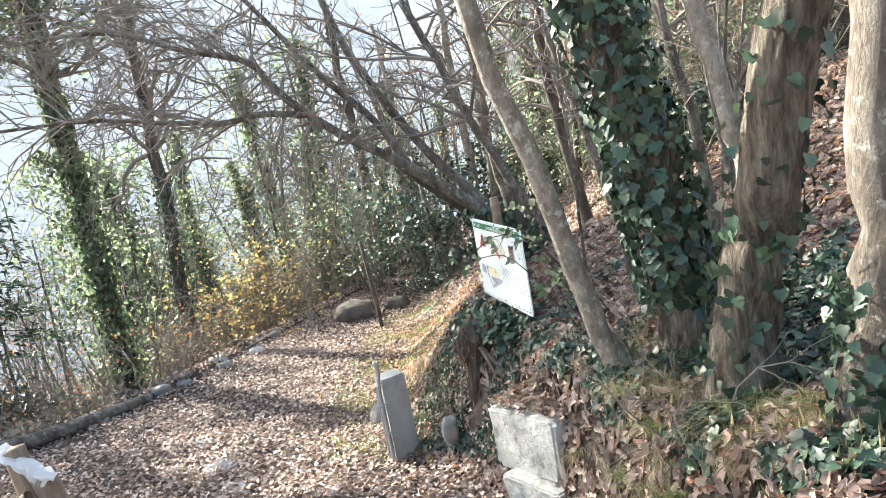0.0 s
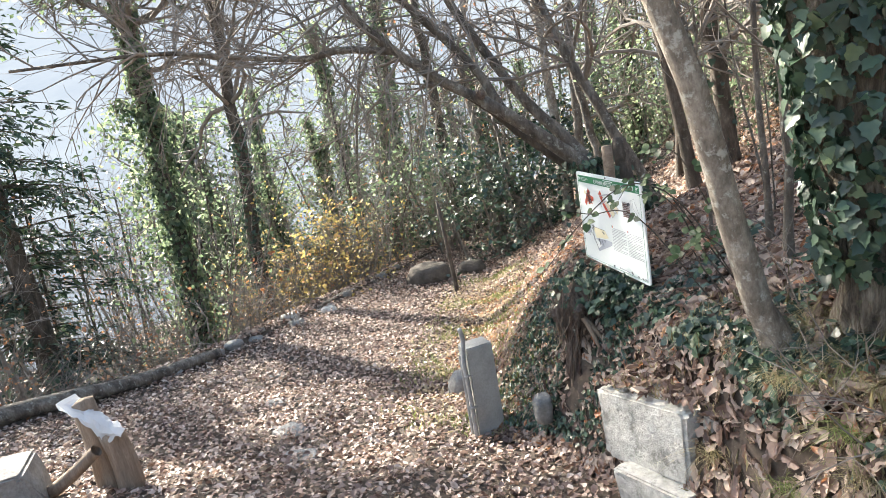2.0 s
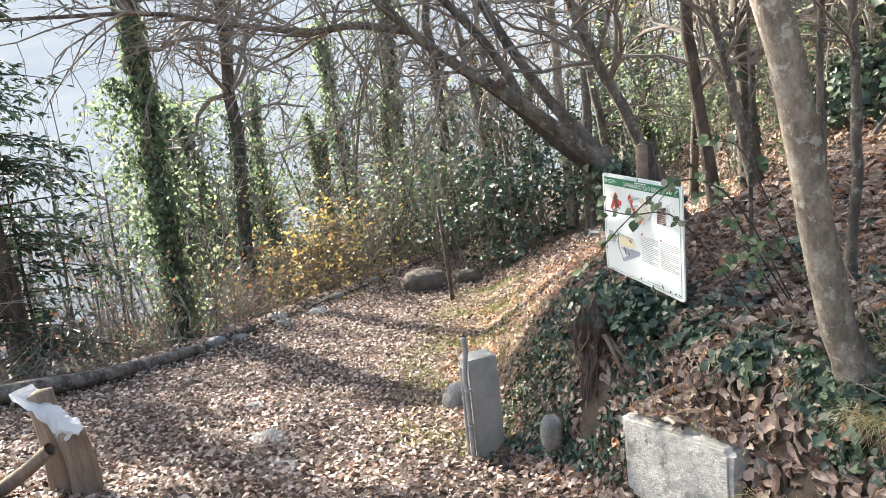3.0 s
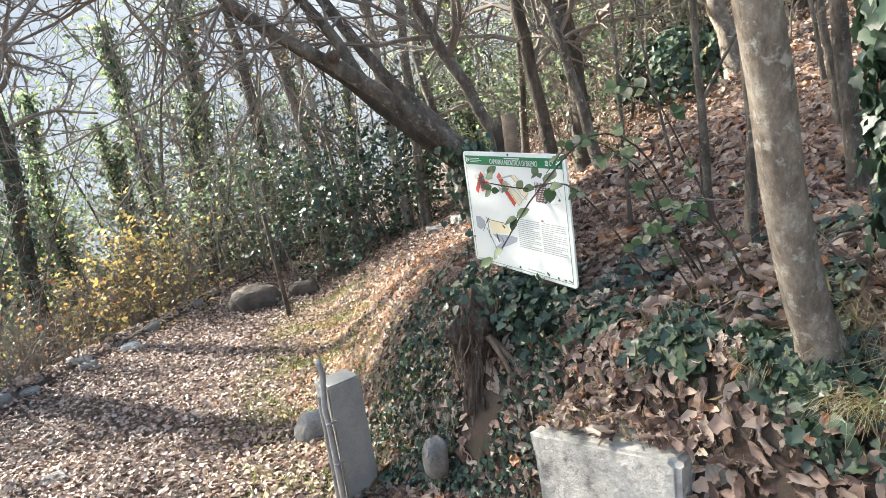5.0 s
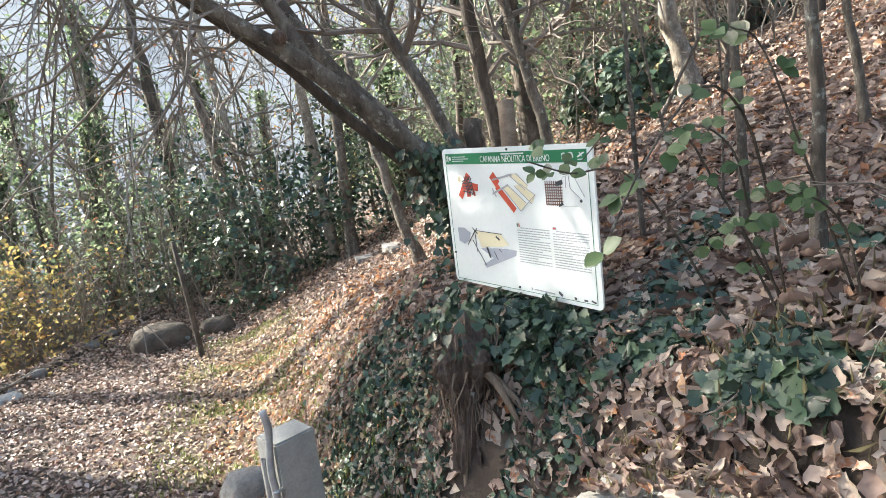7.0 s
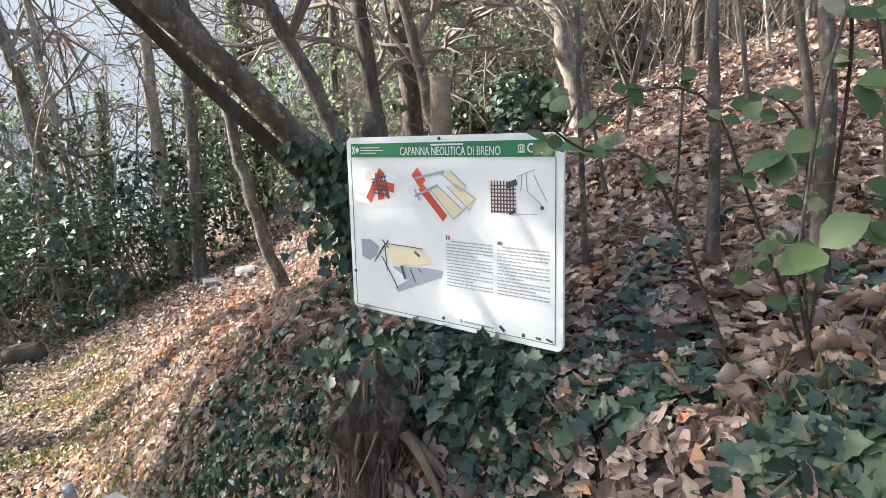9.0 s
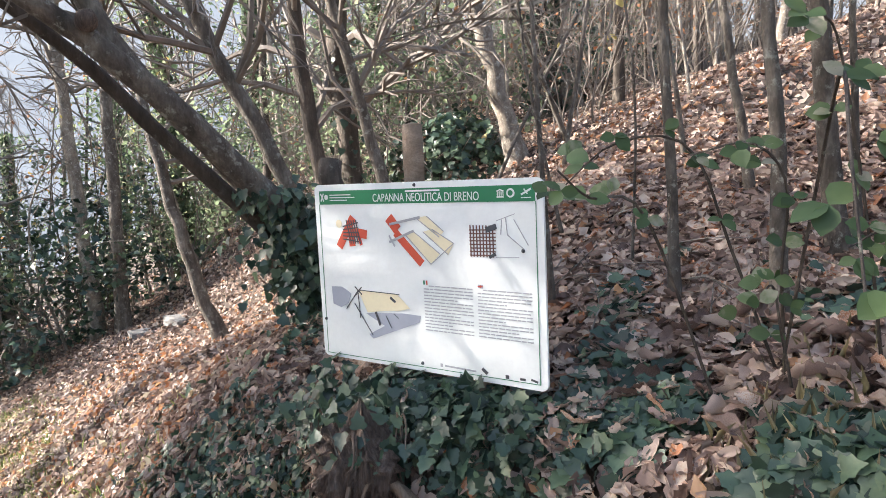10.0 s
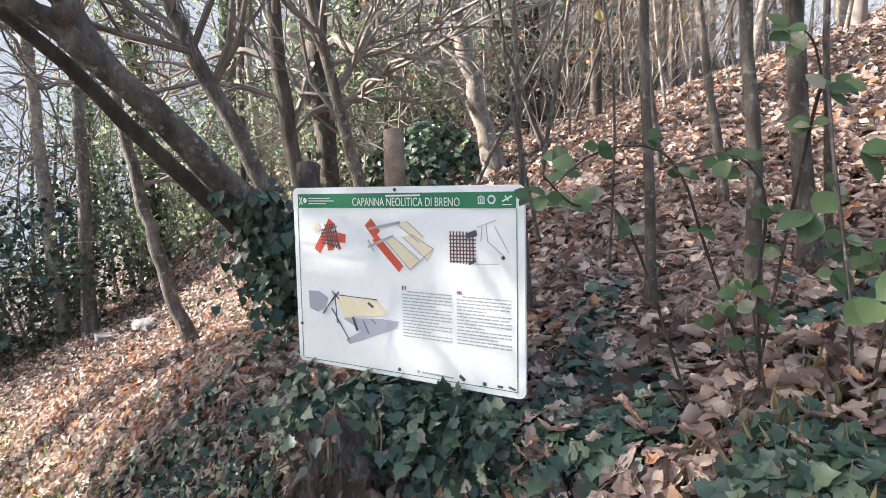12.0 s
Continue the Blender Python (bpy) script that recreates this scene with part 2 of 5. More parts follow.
def curve(points, n):
    """n points along a smooth curve through the given ones."""
    p = np.asarray(points, float)
    s = np.linspace(0, len(p) - 1, n)
    i = np.clip(s.astype(int), 0, len(p) - 2)
    t = (s - i)[:, None]
    m = np.gradient(p, axis=0)
    a, b, ma, mb = p[i], p[i + 1], m[i], m[i + 1]
    return (2 * t**3 - 3 * t**2 + 1) * a + (t**3 - 2 * t**2 + t) * ma + (-2 * t**3 + 3 * t**2) * b + (t**3 - t**2) * mb


# leaf outlines: points and quads in the unit square, x across, y along, z up
def ivy_form():
    edge = [(0, 0), (0.28, -0.06), (0.5, 0.16), (0.34, 0.38), (0.38, 0.58), (0.18, 0.70), (0, 1.0), (-0.18, 0.70), (-0.38, 0.58), (-0.34, 0.38), (-0.5, 0.16), (-0.28, -0.06)]
    v = [(x, y, 0.18 * abs(x) - 0.12 * y * y) for x, y in edge] + [(0, 0.4, -0.02)]
    f = [(12, 0, 1, 2), (12, 2, 3, 4), (12, 4, 5, 6), (12, 6, 7, 8), (12, 8, 9, 10), (12, 10, 11, 0)]
    return np.array(v), np.array(f)


def oval_form(curl=0.2, wide=0.36):
    v = []
    for y, w in ((0, 0.04), (0.22, 0.75), (0.5, 1.0), (0.78, 0.65), (1.0, 0.05)):
        v += [(-wide * w, y, curl * w * 0.6 - curl * (y - 0.4) ** 2), (0, y, -curl * (y - 0.4) ** 2), (wide * w, y, curl * w * 0.6 - curl * (y - 0.4) ** 2)]
    f = []
    for k in range(4):
        f += [(3 * k, 3 * k + 1, 3 * k + 4, 3 * k + 3), (3 * k + 1, 3 * k + 2, 3 * k + 5, 3 * k + 4)]
    return np.array(v), np.array(f)


def dry_form(seed, rows=7, cols=4, jag=0.028):
    """A dead leaf, lobed, rolled up along its length and twisted."""
    g = np.random.default_rng(seed)
    v = []
    slim = g.uniform(0.42, 0.8)
    roll, bend, twist = g.uniform(0.8, 2.6), g.uniform(-0.9, 1.0), g.uniform(-1.0, 1.0)
    for i in range(rows):
        y = i / (rows - 1)
        w = (0.06 + 0.44 * math.sin(math.pi * min(1, y * 0.92 + 0.05)) ** 0.7) * g.uniform(0.8, 1.1) * slim
        for j in range(cols):
            u = j / (cols - 1) * 2 - 1
            a = u * roll * 0.7 + twist * (y - 0.5)
            x, z = w * math.sin(a) / max(0.5, roll * 0.7), w * (1 - math.cos(a)) * 0.7
            rim = 1.8 if j in (0, cols - 1) else 1.0
            v.append((x + rim * jag * g.normal(), y - 0.5 + jag * g.normal(), z + bend * (y - 0.5) ** 2 * 0.6 + jag * g.normal()))
    f = [(i * cols + j, i * cols + j + 1, (i + 1) * cols + j + 1, (i + 1) * cols + j) for i in range(rows - 1) for j in range(cols - 1)]
    return np.array(v), np.array(f)


def small_dry_form(seed):
    g = np.random.default_rng(seed)
    c = g.uniform(-0.1, 0.45)
    v = [(-0.05, -0.5, 0), (0.05, -0.5, 0.05), (-0.36, -0.12, c), (0, -0.1, 0), (0.38, -0.15, c * g.uniform(0, 1)), (-0.3, 0.22, c * 0.8), (0.02, 0.2, 0.05), (0.3, 0.25, c), (0, 0.52, c * g.uniform(-0.3, 1))]
    v = np.array(v) + g.normal(0, 0.04, (9, 3))
    f = np.array([(0, 1, 3, 2), (1, 4, 3, 1), (2, 3, 6, 5), (3, 4, 7, 6), (5, 6, 7, 8)])
    f[1] = (0, 1, 4, 3)
    return v, f


def spray_form(wide):
    """A small folded leaf of two faces, for foliage far off."""
    v = [(0, 0, 0), (wide, 0.45, 0.1), (0, 1, -0.1), (-wide, 0.45, 0.1), (0, 0.45, -0.03)]
    return np.array(v), np.array([(0, 1, 2, 4), (0, 4, 2, 3)])


SPRAY = [spray_form(0.36), spray_form(0.26), spray_form(0.45)]
CRISP = [(np.array([(0, -0.5, 0), (0.3, -0.1, c), (0.02, 0.5, d), (-0.3, -0.05, e), (0, 0, -0.05)]), np.array([(0, 1, 2, 4), (0, 4, 2, 3)])) for c, d, e in ((0.2, 0.1, 0.25), (0.35, -0.1, 0.05), (0.1, 0.3, 0.3), (-0.1, 0.2, 0.3))]
IVY, OVAL, LANCE = ivy_form(), oval_form(), oval_form(0.12, 0.24)
DRY = [dry_form(s) for s in range(11, 19)]
DRY_NEAR = [dry_form(s, 10, 6, 0.024) for s in range(21, 29)]
SMALL = [small_dry_form(s) for s in range(40, 46)]


def leaves_mesh(forms, pos, size, up=None, tilt=0.6, heading=None):
    """Many leaves in one mesh. up: the side that each turns up; tilt: how far they scatter from it."""
    n = len(pos)
    up = np.tile((0.0, 0.0, 1.0), (n, 1)) if up is None else np.asarray(up, float)
    up = up + rng.normal(0, tilt, (n, 3))
    up /= np.linalg.norm(up, axis=1)[:, None] + 1e-9
    y = rng.normal(0, 1, (n, 3)) if heading is None else heading + rng.normal(0, 0.45, (n, 3))
    y -= (y * up).sum(1)[:, None] * up
    y /= np.linalg.norm(y, axis=1)[:, None] + 1e-9
    x = np.cross(y, up)
    size = np.broadcast_to(size, n)
    which = rng.integers(0, len(forms), n)
    vs, fs, count = [], [], 0
    for k, (fv, ff) in enumerate(forms):
        s = which == k
        m = int(s.sum())
        if not m:
            continue
        w = (fv[None, :, 0, None] * x[s][:, None] + fv[None, :, 1, None] * y[s][:, None] + fv[None, :, 2, None] * up[s][:, None]) * size[s][:, None, None] + pos[s][:, None]
        vs.append(w.reshape(-1, 3))
        fs.append((ff[None] + (np.arange(m) * len(fv))[:, None, None] + count).reshape(-1, 4))
        count += m * len(fv)
    return mesh_of(np.concatenate(vs), np.concatenate(fs))


# ---- the lie of the land ----
def ss(a, b, v):
    t = np.clip((v - a) / (b - a), 0, 1)
    return t * t * (3 - 2 * t)


def path_z(y):
    """Height of the track along its length."""
    return np.interp(y, (-40, -12, 0.6, 6.3, 8.7, 13.2, 22, 60, 300), (6, 4.2, 1.5, 0.03, -0.42, -0.8, -1.3, -3.5, -30))


def foot_x(y):
    """Where the bank begins, on the uphill side."""
    return np.interp(y, (-12, 0.6, 4.0, 5.0, 5.6, 6.2, 7.0, 9.0, 13.0, 17, 24, 60), (4.9, 1.35, 0.48, 0.12, -0.3, -0.72, -1.25, -1.75, -2.0, -1.7, 0.5, 4))


def edge_x(y):
    """Where the track breaks off, on the valley side."""
    return np.interp(y, (-12, 0.6, 4.0, 7.5, 10.5, 13.0, 16.5, 22, 60), (-1.5, -5.4, -6.8, -7.3, -5.7, -5.0, -3.9, -2.4, 1))


def ground_z(x, y, rough=True):
    x, y = np.asarray(x, float), np.asarray(y, float)
    z = path_z(y)
    d = np.maximum(0, x - foot_x(y))
    rise = np.interp(y, (0, 3.6, 4.3, 4.8, 5.2, 6, 7, 9, 12), (0.75, 0.8, 0.98, 0.99, 0.95, 1.05, 1.12, 0.8, 0.4))
    wide = np.interp(y, (0, 4.9, 6.0, 7.0, 9.0), (0.38, 0.38, 0.9, 1.4, 2.0))
    up = rise * ss(0, 1, d / wide) + 0.36 * np.interp(y, (7, 11), (1.0, 0.75)) * np.maximum(0, d - 0.4) * (1 - 0.35 * ss(6, 30, d)) * (1 - 0.7 * ss(40, 200, d))
    z = z + np.where(d > 0, up, 0) + 0.24 * np.clip(y - 7, 0, 8) * ss(2.4, 6.5, d) * (1 - ss(40, 120, d))
    z = z + 0.2 * np.exp(-((x - 0.06) ** 2 + (y - 5.9) ** 2) / 0.08)
    d = np.maximum(0, edge_x(y) - x)
    z = z - 0.62 * d * ss(0, 1.2, d) * (1 - 0.55 * ss(10, 40, d)) * (1 - 0.75 * ss(60, 300, d)) + np.where(d < 3, 0.13 * np.exp(-((d - 0.35) / 0.4) ** 2) * (d > 0), 0)
    if rough:
        off = 0.25 + 0.75 * ss(0, 0.6, x - foot_x(y)) + 0.6 * ss(0, 1, edge_x(y) - x)
        z = z + off * (0.045 * np.sin(2.3 * x + 1.1 * y) * np.sin(1.7 * y - 0.6 * x) + 0.02 * np.sin(6.1 * x - 2.0 * y) * np.sin(5.3 * y + x))
    return z


def gz(x, y):
    return float(ground_z(x, y))


def normals(x, y):
    e = 0.05
    g = np.stack([-(ground_z(x + e, y) - ground_z(x - e, y)) / (2 * e), -(ground_z(x, y + e) - ground_z(x, y - e)) / (2 * e), np.ones_like(x)], -1)
    return g / np.linalg.norm(g, axis=1)[:, None]


def spread(a, b, step, far):
    """Grid lines: even between a and b, ever wider out to far on both sides."""
    mid = np.arange(a, b, step)
    out, s, w = [], 0.0, step
    while s < far:
        w *= 1.25
        s += w
        out.append(s)
    out = np.array(out)
    return np.concatenate([(a - out)[::-1], mid, b + out])


gx, gy = spread(-10, 8, 0.09, 3000), spread(-2, 20, 0.09, 3000)
X, Y = np.meshgrid(gx, gy, indexing="ij")
Z = ground_z(X, Y)
Z = Z + 0.012 * np.random.default_rng(1).normal(size=Z.shape) * (np.abs(X) < 12) * (np.abs(Y) < 25)
nx, ny = X.shape
i, j = np.meshgrid(np.arange(nx - 1), np.arange(ny - 1), indexing="ij")
quads = np.stack([i * ny + j, (i + 1) * ny + j, (i + 1) * ny + j + 1, i * ny + j + 1], -1).reshape(-1, 4)
ground = part("ground", mesh_of(np.stack([X, Y, Z], -1).reshape(-1, 3), quads), M_SOIL, smooth=True)
tagged(ground, "brown woodland soil with a trodden track and bank", "ground", kind="structure")

# far mountainside across the valley, its haze a painted glow
bm = bmesh.new()
cols, rows = 90, 14
grid = []
for a in range(cols + 1):
    ang = radians(-115 + 190 * a / cols)          # degrees from +y, left is minus
    line = []
    for r in range(rows + 1):
        u = r / rows
        top = 450 + 90 * math.sin(ang * 2.3 + 0.5) + 35 * math.sin(ang * 7.1) + 12 * math.sin(ang * 19)
        dist = 130 + 1190 * u + 40 * u * math.sin(ang * 11 + u * 5)
        line.append(bm.verts.new((dist * math.sin(ang), dist * math.cos(ang), -46 + (top + 46) * u ** 1.05 + 14 * u * math.sin(ang * 31 + 9 * u))))
    grid.append(line)
for a in range(cols):
    for r in range(rows):
        bm.faces.new((grid[a][r], grid[a + 1][r], grid[a + 1][r + 1], grid[a][r + 1]))
tagged(part("backdrop", bm, M_HAZE_GLOW, smooth=True), "wooded mountainside across the valley, its blue-grey haze painted as a glow", "mountain", kind="structure")


# ---- trees ----
def limb_points(start, heading, length, n=6, sag=0.0, wander=0.12):
    p, h = np.array(start, float), np.array(heading, float)
    h /= np.linalg.norm(h)
    out = [p.copy()]
    for _ in range(n - 1):
        h = h + rng.normal(0, wander, 3) + (0, 0, -sag)
        h /= np.linalg.norm(h)
        p = p + h * length / (n - 1)
        out.append(p.copy())
    return np.array(out)


def twigs(tubes, start, heading, length, radius, level, sag=0.0):
    """A branch and the smaller branches on it."""
    n = 4 + level
    pts = limb_points(start, heading, length, n, sag, 0.27)
    tubes.add(pts, np.linspace(radius, radius * 0.35, n), 5 if radius > 0.012 else (4 if level > 1 else 3))
    tips = [pts[-1]]
    if level <= 0:
        return tips
    for k in range(rng.integers(3, 6)):
        s = rng.uniform(0.25, 1.0)
        q = pts[min(n - 1, int(s * (n - 1)))]
        h = (pts[-1] - pts[0]) / length + rng.normal(0, 0.55, 3)
        tips += twigs(tubes, q, h, length * rng.uniform(0.35, 0.6), radius * 0.5, level - 1, sag)
    return tips


def ivy_on(points, radii, n, size, low=0.0, high=1.0, spread_=1.25):
    """Places and outward sides for ivy leaves round a trunk."""
    p = curve(points, 60)
    r = np.interp(np.linspace(0, 1, 60), np.linspace(0, 1, len(radii)), radii)
    k = rng.uniform(low, high, n) * 58.9
    k0 = k.astype(int)
    f = (k - k0)[:, None]
    a = rng.uniform(0, 2 * np.pi, n)
    out = np.stack([np.cos(a), np.sin(a), 0.15 * np.ones(n)], -1)
    clump = 0.35 + 0.9 * (0.5 + 0.5 * np.sin(a * 2 + k * 0.35) * np.sin(k * 0.83 + 1.7 * np.cos(a))) * rng.uniform(0.3, 1.6, n)
    pos = p[k0] * (1 - f) + p[k0 + 1] * f + out * (r[k0] * spread_ + rng.uniform(0, size * 0.9, n) * clump)[:, None]
    return pos, out


def tree(name, points, r0, r1, bark, label, branches=8, blen=1.6, level=2, ivy=0, ivy_size=0.055, ivy_span=(0, 1), leaf=0, leaf_mat=None, group="", low=0.35, sides=9, sag=0.0, lean_to=(0, 0, 0), far=False, ivy_mat=None):
    """A bare or ivy-clad tree along the given trunk line."""
    base = np.array(points[0], float)
    rel = np.array(points, float) - base
    ob = thing(name, base, label, "tree", group)
    n = 14
    pts = curve(rel, n)
    pts[1:-1] += rng.normal(0, r0 * 0.18, (n - 2, 3))
    rad = np.linspace(r0, r1, n)
    rad[0] *= 1.35
    rad[1] *= 1.1
    tb = Tubes()
    if bark is M_ROUGH:
        pts, rad = curve(pts, 60), np.interp(np.linspace(0, 1, 60), np.linspace(0, 1, n), rad)
        tb.add(np.concatenate([[pts[0] - (0, 0, 0.25)], pts]), np.concatenate([[rad[0] * 1.1], rad]), 34, 0.035, 0.085)
        pts = curve(pts, n)
    else:
        tb.add(np.concatenate([[pts[0] - (0, 0, 0.25)], pts]), np.concatenate([[rad[0] * 1.1], rad]), sides, 0.07)
    part("trunk", tb.mesh(), bark, ob, smooth=True)
    tips = []
    if branches:
        tb = Tubes()
        for k in range(branches):
            s = rng.uniform(low, 1.0) ** 0.9
            q = pts[min(n - 1, int(s * (n - 1)))]
            h = rng.normal(0, 1, 3) * (1, 1, 0.3) + (0, 0, 0.75) + np.array(lean_to)
            tips += twigs(tb, q, h, blen * rng.uniform(0.6, 1.2), max(0.007, r1 * 0.5 + r0 * 0.12 * (1 - s)), level, sag)
        part("crown", tb.mesh(), M_TWIG, ob)
    if ivy:
        p, o = ivy_on(rel, [r0, r1], ivy, ivy_size, *ivy_span)
        part("ivy", leaves_mesh(SPRAY if far else [IVY], p, rng.uniform(0.6, 1.25, ivy) * ivy_size, o, 0.45, np.tile((0, 0, -1.0), (ivy, 1))), ivy_mat or M_IVY, ob, "glossy ivy leaves climbing the trunk")
    if leaf and tips:
        t = np.array(tips)
        p = t[rng.integers(0, len(t), leaf)] + rng.normal(0, 0.06, (leaf, 3))
        lf = part("leafage", leaves_mesh(SMALL, p, rng.uniform(0.05, 0.1, leaf), None, 1.2), leaf_mat or M_RUSSET, ob, "last withered leaves")
        tagged(lf, kind="stuff")
    return ob


# the trees beside the track, uphill side
tree("tree", [(0.89, 4.17, gz(0.89, 4.17)), (0.78, 4.12, 1.9), (0.64, 4.05, 2.5), (0.38, 3.95, 3.6), (0.1, 3.9, 5.0), (-0.1, 3.9, 7.0)], 0.066, 0.04, M_PALE,
     "slender leaning tree with smooth pale grey-brown bark", 5, 1.4, 2, low=0.72)
tree("ivy_tree", [(1.29, 4.12, gz(1.29, 4.12)), (1.21, 4.06, 2.2), (1.10, 4.0, 2.8), (0.93, 3.93, 3.56), (0.7, 3.8, 4.8), (0.5, 3.7, 6.5)], 0.15, 0.125, M_ROUGH,
     "thick leaning tree wrapped in dark glossy ivy", 5, 1.8, 2, ivy=2800, ivy_size=0.062, ivy_span=(0.08, 1), low=0.75)
tree("furrowed_tree", [(1.30, 3.45, gz(1.30, 3.45)), (1.36, 3.40, 2.2), (1.43, 3.32, 2.6), (1.55, 3.18, 3.3), (1.75, 3.1, 4.4), (1.9, 3.1, 6.5)], 0.125, 0.105, M_ROUGH,
     "stout tree with deeply furrowed peeling bark and ivy sprigs", 5, 1.8, 2, ivy=380, ivy_size=0.058, ivy_span=(0.0, 1), low=0.75)
tree("side_stem", [(1.40, 3.42, 2.45), (1.38, 3.5, 2.8), (1.30, 3.6, 3.37), (1.2, 3.7, 4.6)], 0.045, 0.035, M_PALE,
     "pale side stem growing from the foot of a stout tree", 3, 1.0, 1, low=0.7)
tree("dark_tree", [(1.50, 2.76, gz(1.50, 2.76)), (1.55, 2.78, 2.4), (1.59, 2.82, 2.95), (1.66, 2.9, 4.5), (1.8, 2.9, 6.0)], 0.105, 0.09, M_BARK,
     "dark shaded tree trunk with ivy at its foot", 4, 1.6, 2, ivy=260, ivy_size=0.045, ivy_span=(0, 0.22), low=0.75)
tree("slim_tree", [(1.86, 5.3, gz(1.86, 5.3)), (1.78, 5.36, 2.7), (1.66, 5.44, 3.56), (1.5, 5.5, 5.5)], 0.04, 0.03, M_BARK,
     "slim dark sapling leaning a little over the leaf litter", 4, 1.0, 1, low=0.6, group="saplings on the slope")

# the tree whose great limb arches over the track
base = np.array((0.62, 7.42, gz(0.62, 7.42)))
arch = thing("arching_tree", base, "old tree with ivied foot and great limbs arching over the track", "tree")
tb = Tubes()
trunk_line = np.array([(0.66, 7.45, base[2] - 0.2), (0.58, 7.40, base[2] + 0.15), (0.42, 7.29, 1.9), (0.1, 7.2, 2.2), (-0.24, 7.07, 2.52), (-0.55, 7.0, 2.78)]) - base
tb.add(curve(trunk_line, 14), np.linspace(0.088, 0.05, 14), 12, 0.05)
part("trunk", tb.mesh(), M_BARK, arch, smooth=True)
tb = Tubes()
main = np.array([(-0.55, 7.0, 2.78), (-0.97, 6.95, 3.08), (-1.38, 6.77, 3.5), (-1.6, 6.68, 3.84), (-2.12, 6.56, 4.03), (-2.72, 6.46, 4.28), (-3.6, 6.3, 4.3)]) - base
tb.add(curve(main, 18), np.linspace(0.046, 0.013, 18), 9, 0.05)
part("limb", tb.mesh(), M_BARK, arch, smooth=True)
tb = Tubes()
second = np.array([(-0.4, 7.05, 2.66), (-0.62, 7.1, 3.1), (-1.1, 7.0, 3.7), (-1.5, 6.9, 4.3), (-2.0, 6.8, 5.0)]) - base
tb.add(curve(second, 14), np.linspace(0.045, 0.015, 14), 8, 0.05)
part("limb", tb.mesh(), M_BARK, arch, smooth=True)
tb = Tubes()
third = np.array([(-1.2, 6.86, 3.3), (-1.6, 6.7, 3.38), (-1.91, 6.61, 3.36), (-2.4, 6.4, 3.45), (-2.89, 6.12, 3.56), (-3.9, 5.8, 3.6)]) - base
tb.add(curve(third, 14), np.linspace(0.035, 0.012, 14), 7, 0.05)
part("limb", tb.mesh(), M_BARK, arch, smooth=True)
tb = Tubes()
tb.add(curve(np.array([(0.5, 7.45, 1.75), (0.1, 7.6, 2.3), (-0.3, 7.7, 2.8), (-0.9, 7.8, 3.9), (-1.2, 7.9, 5.0)]) - base, 14), np.linspace(0.07, 0.03, 14), 8, 0.05)
part("limb", tb.mesh(), M_BARK, arch, smooth=True)
tb = Tubes()
tips = []
for line, count in ((main, 48), (second, 44), (third, 30)):
    c = curve(line, 30)
    for k in range(count):
        q = c[rng.integers(6, 30)]
        h = np.array((-0.6, -0.15, 0.25)) + rng.normal(0, 0.6, 3)
        tips += twigs(tb, q, h, rng.uniform(0.7, 2.0), rng.uniform(0.006, 0.013), 2, 0.02)
part("crown", tb.mesh(), M_TWIG, arch)
tb = Tubes()
tb.add(curve(np.array([(0.5, 7.5, 1.55), (0.3, 7.42, 1.86), (0.05, 7.34, 2.11), (-0.3, 7.24, 2.45), (-0.6, 7.2, 2.76), (-1.2, 7.15, 3.24)]) - base, 14), np.linspace(0.055, 0.025, 14), 8, 0.05)
part("limb", tb.mesh(), M_DARK, arch, smooth=True)
p, o = ivy_on(trunk_line, [0.15, 0.09], 900, 0.06, 0.0, 0.55, 1.1)
part("ivy", leaves_mesh([IVY], p, rng.uniform(0.035, 0.07, len(p)), o, 0.5, np.tile((0, 0, -1.0), (len(p), 1))), M_IVY, arch, "ivy round the foot of the trunk")
c = curve(trunk_line, 40)
p = c[rng.integers(1, 19, 1500)] + rng.normal(0, 1, (1500, 3)) * (0.13, 0.13, 0.12) + (0, 0, -0.07)
part("hanging_ivy", leaves_mesh([IVY], p, rng.uniform(0.035, 0.075, len(p)), np.tile((-0.5, -0.7, 0.3), (len(p), 1)), 0.5, np.tile((0, 0, -1.0), (len(p), 1))), M_IVY, arch, "thick ivy hanging from the leaning trunk")
bm = bmesh.new()
bmesh.ops.create_uvsphere(bm, u_segments=10, v_segments=6, radius=0.045)
for v in bm.verts:
    v.co = Vector(v.co) * (1 + 0.15 * noise.noise(v.co * 40)) + Vector((-0.56, 6.93, 2.84)) - Vector(base)
part("knot", bm, M_RED_WOOD, arch, "rusty brown knot where a branch was cut", True)

# trunks and poles behind the board
def pole(x, y, top, r0, r1, label, bark=M_BARK, name="tree", **more):
    return tree(name, [(x, y, gz(x, y)), tuple(np.array((x, y, gz(x, y))) * 0.5 + np.array(top) * 0.5 + rng.normal(0, 0.04, 3)), top], r0, r1, bark, label, **more)


pole(3.63, 9.48, (3.0, 9.85, 5.4), 0.105, 0.08, "pale leaning tree trunk on the leafy slope", M_PALE, branches=5, low=0.6)
pole(6.56, 11.76, (6.5, 11.85, 7.6), 0.15, 0.12, "straight tree trunk with some ivy on the slope", M_PALE, branches=5, low=0.6, ivy=500, ivy_size=0.09)
pole(6.2, 12.0, (6.0, 12.15, 7.6), 0.21, 0.17, "ivy-clad dark tree trunk on the slope", M_DARK, branches=5, low=0.6, ivy=900, ivy_size=0.09)
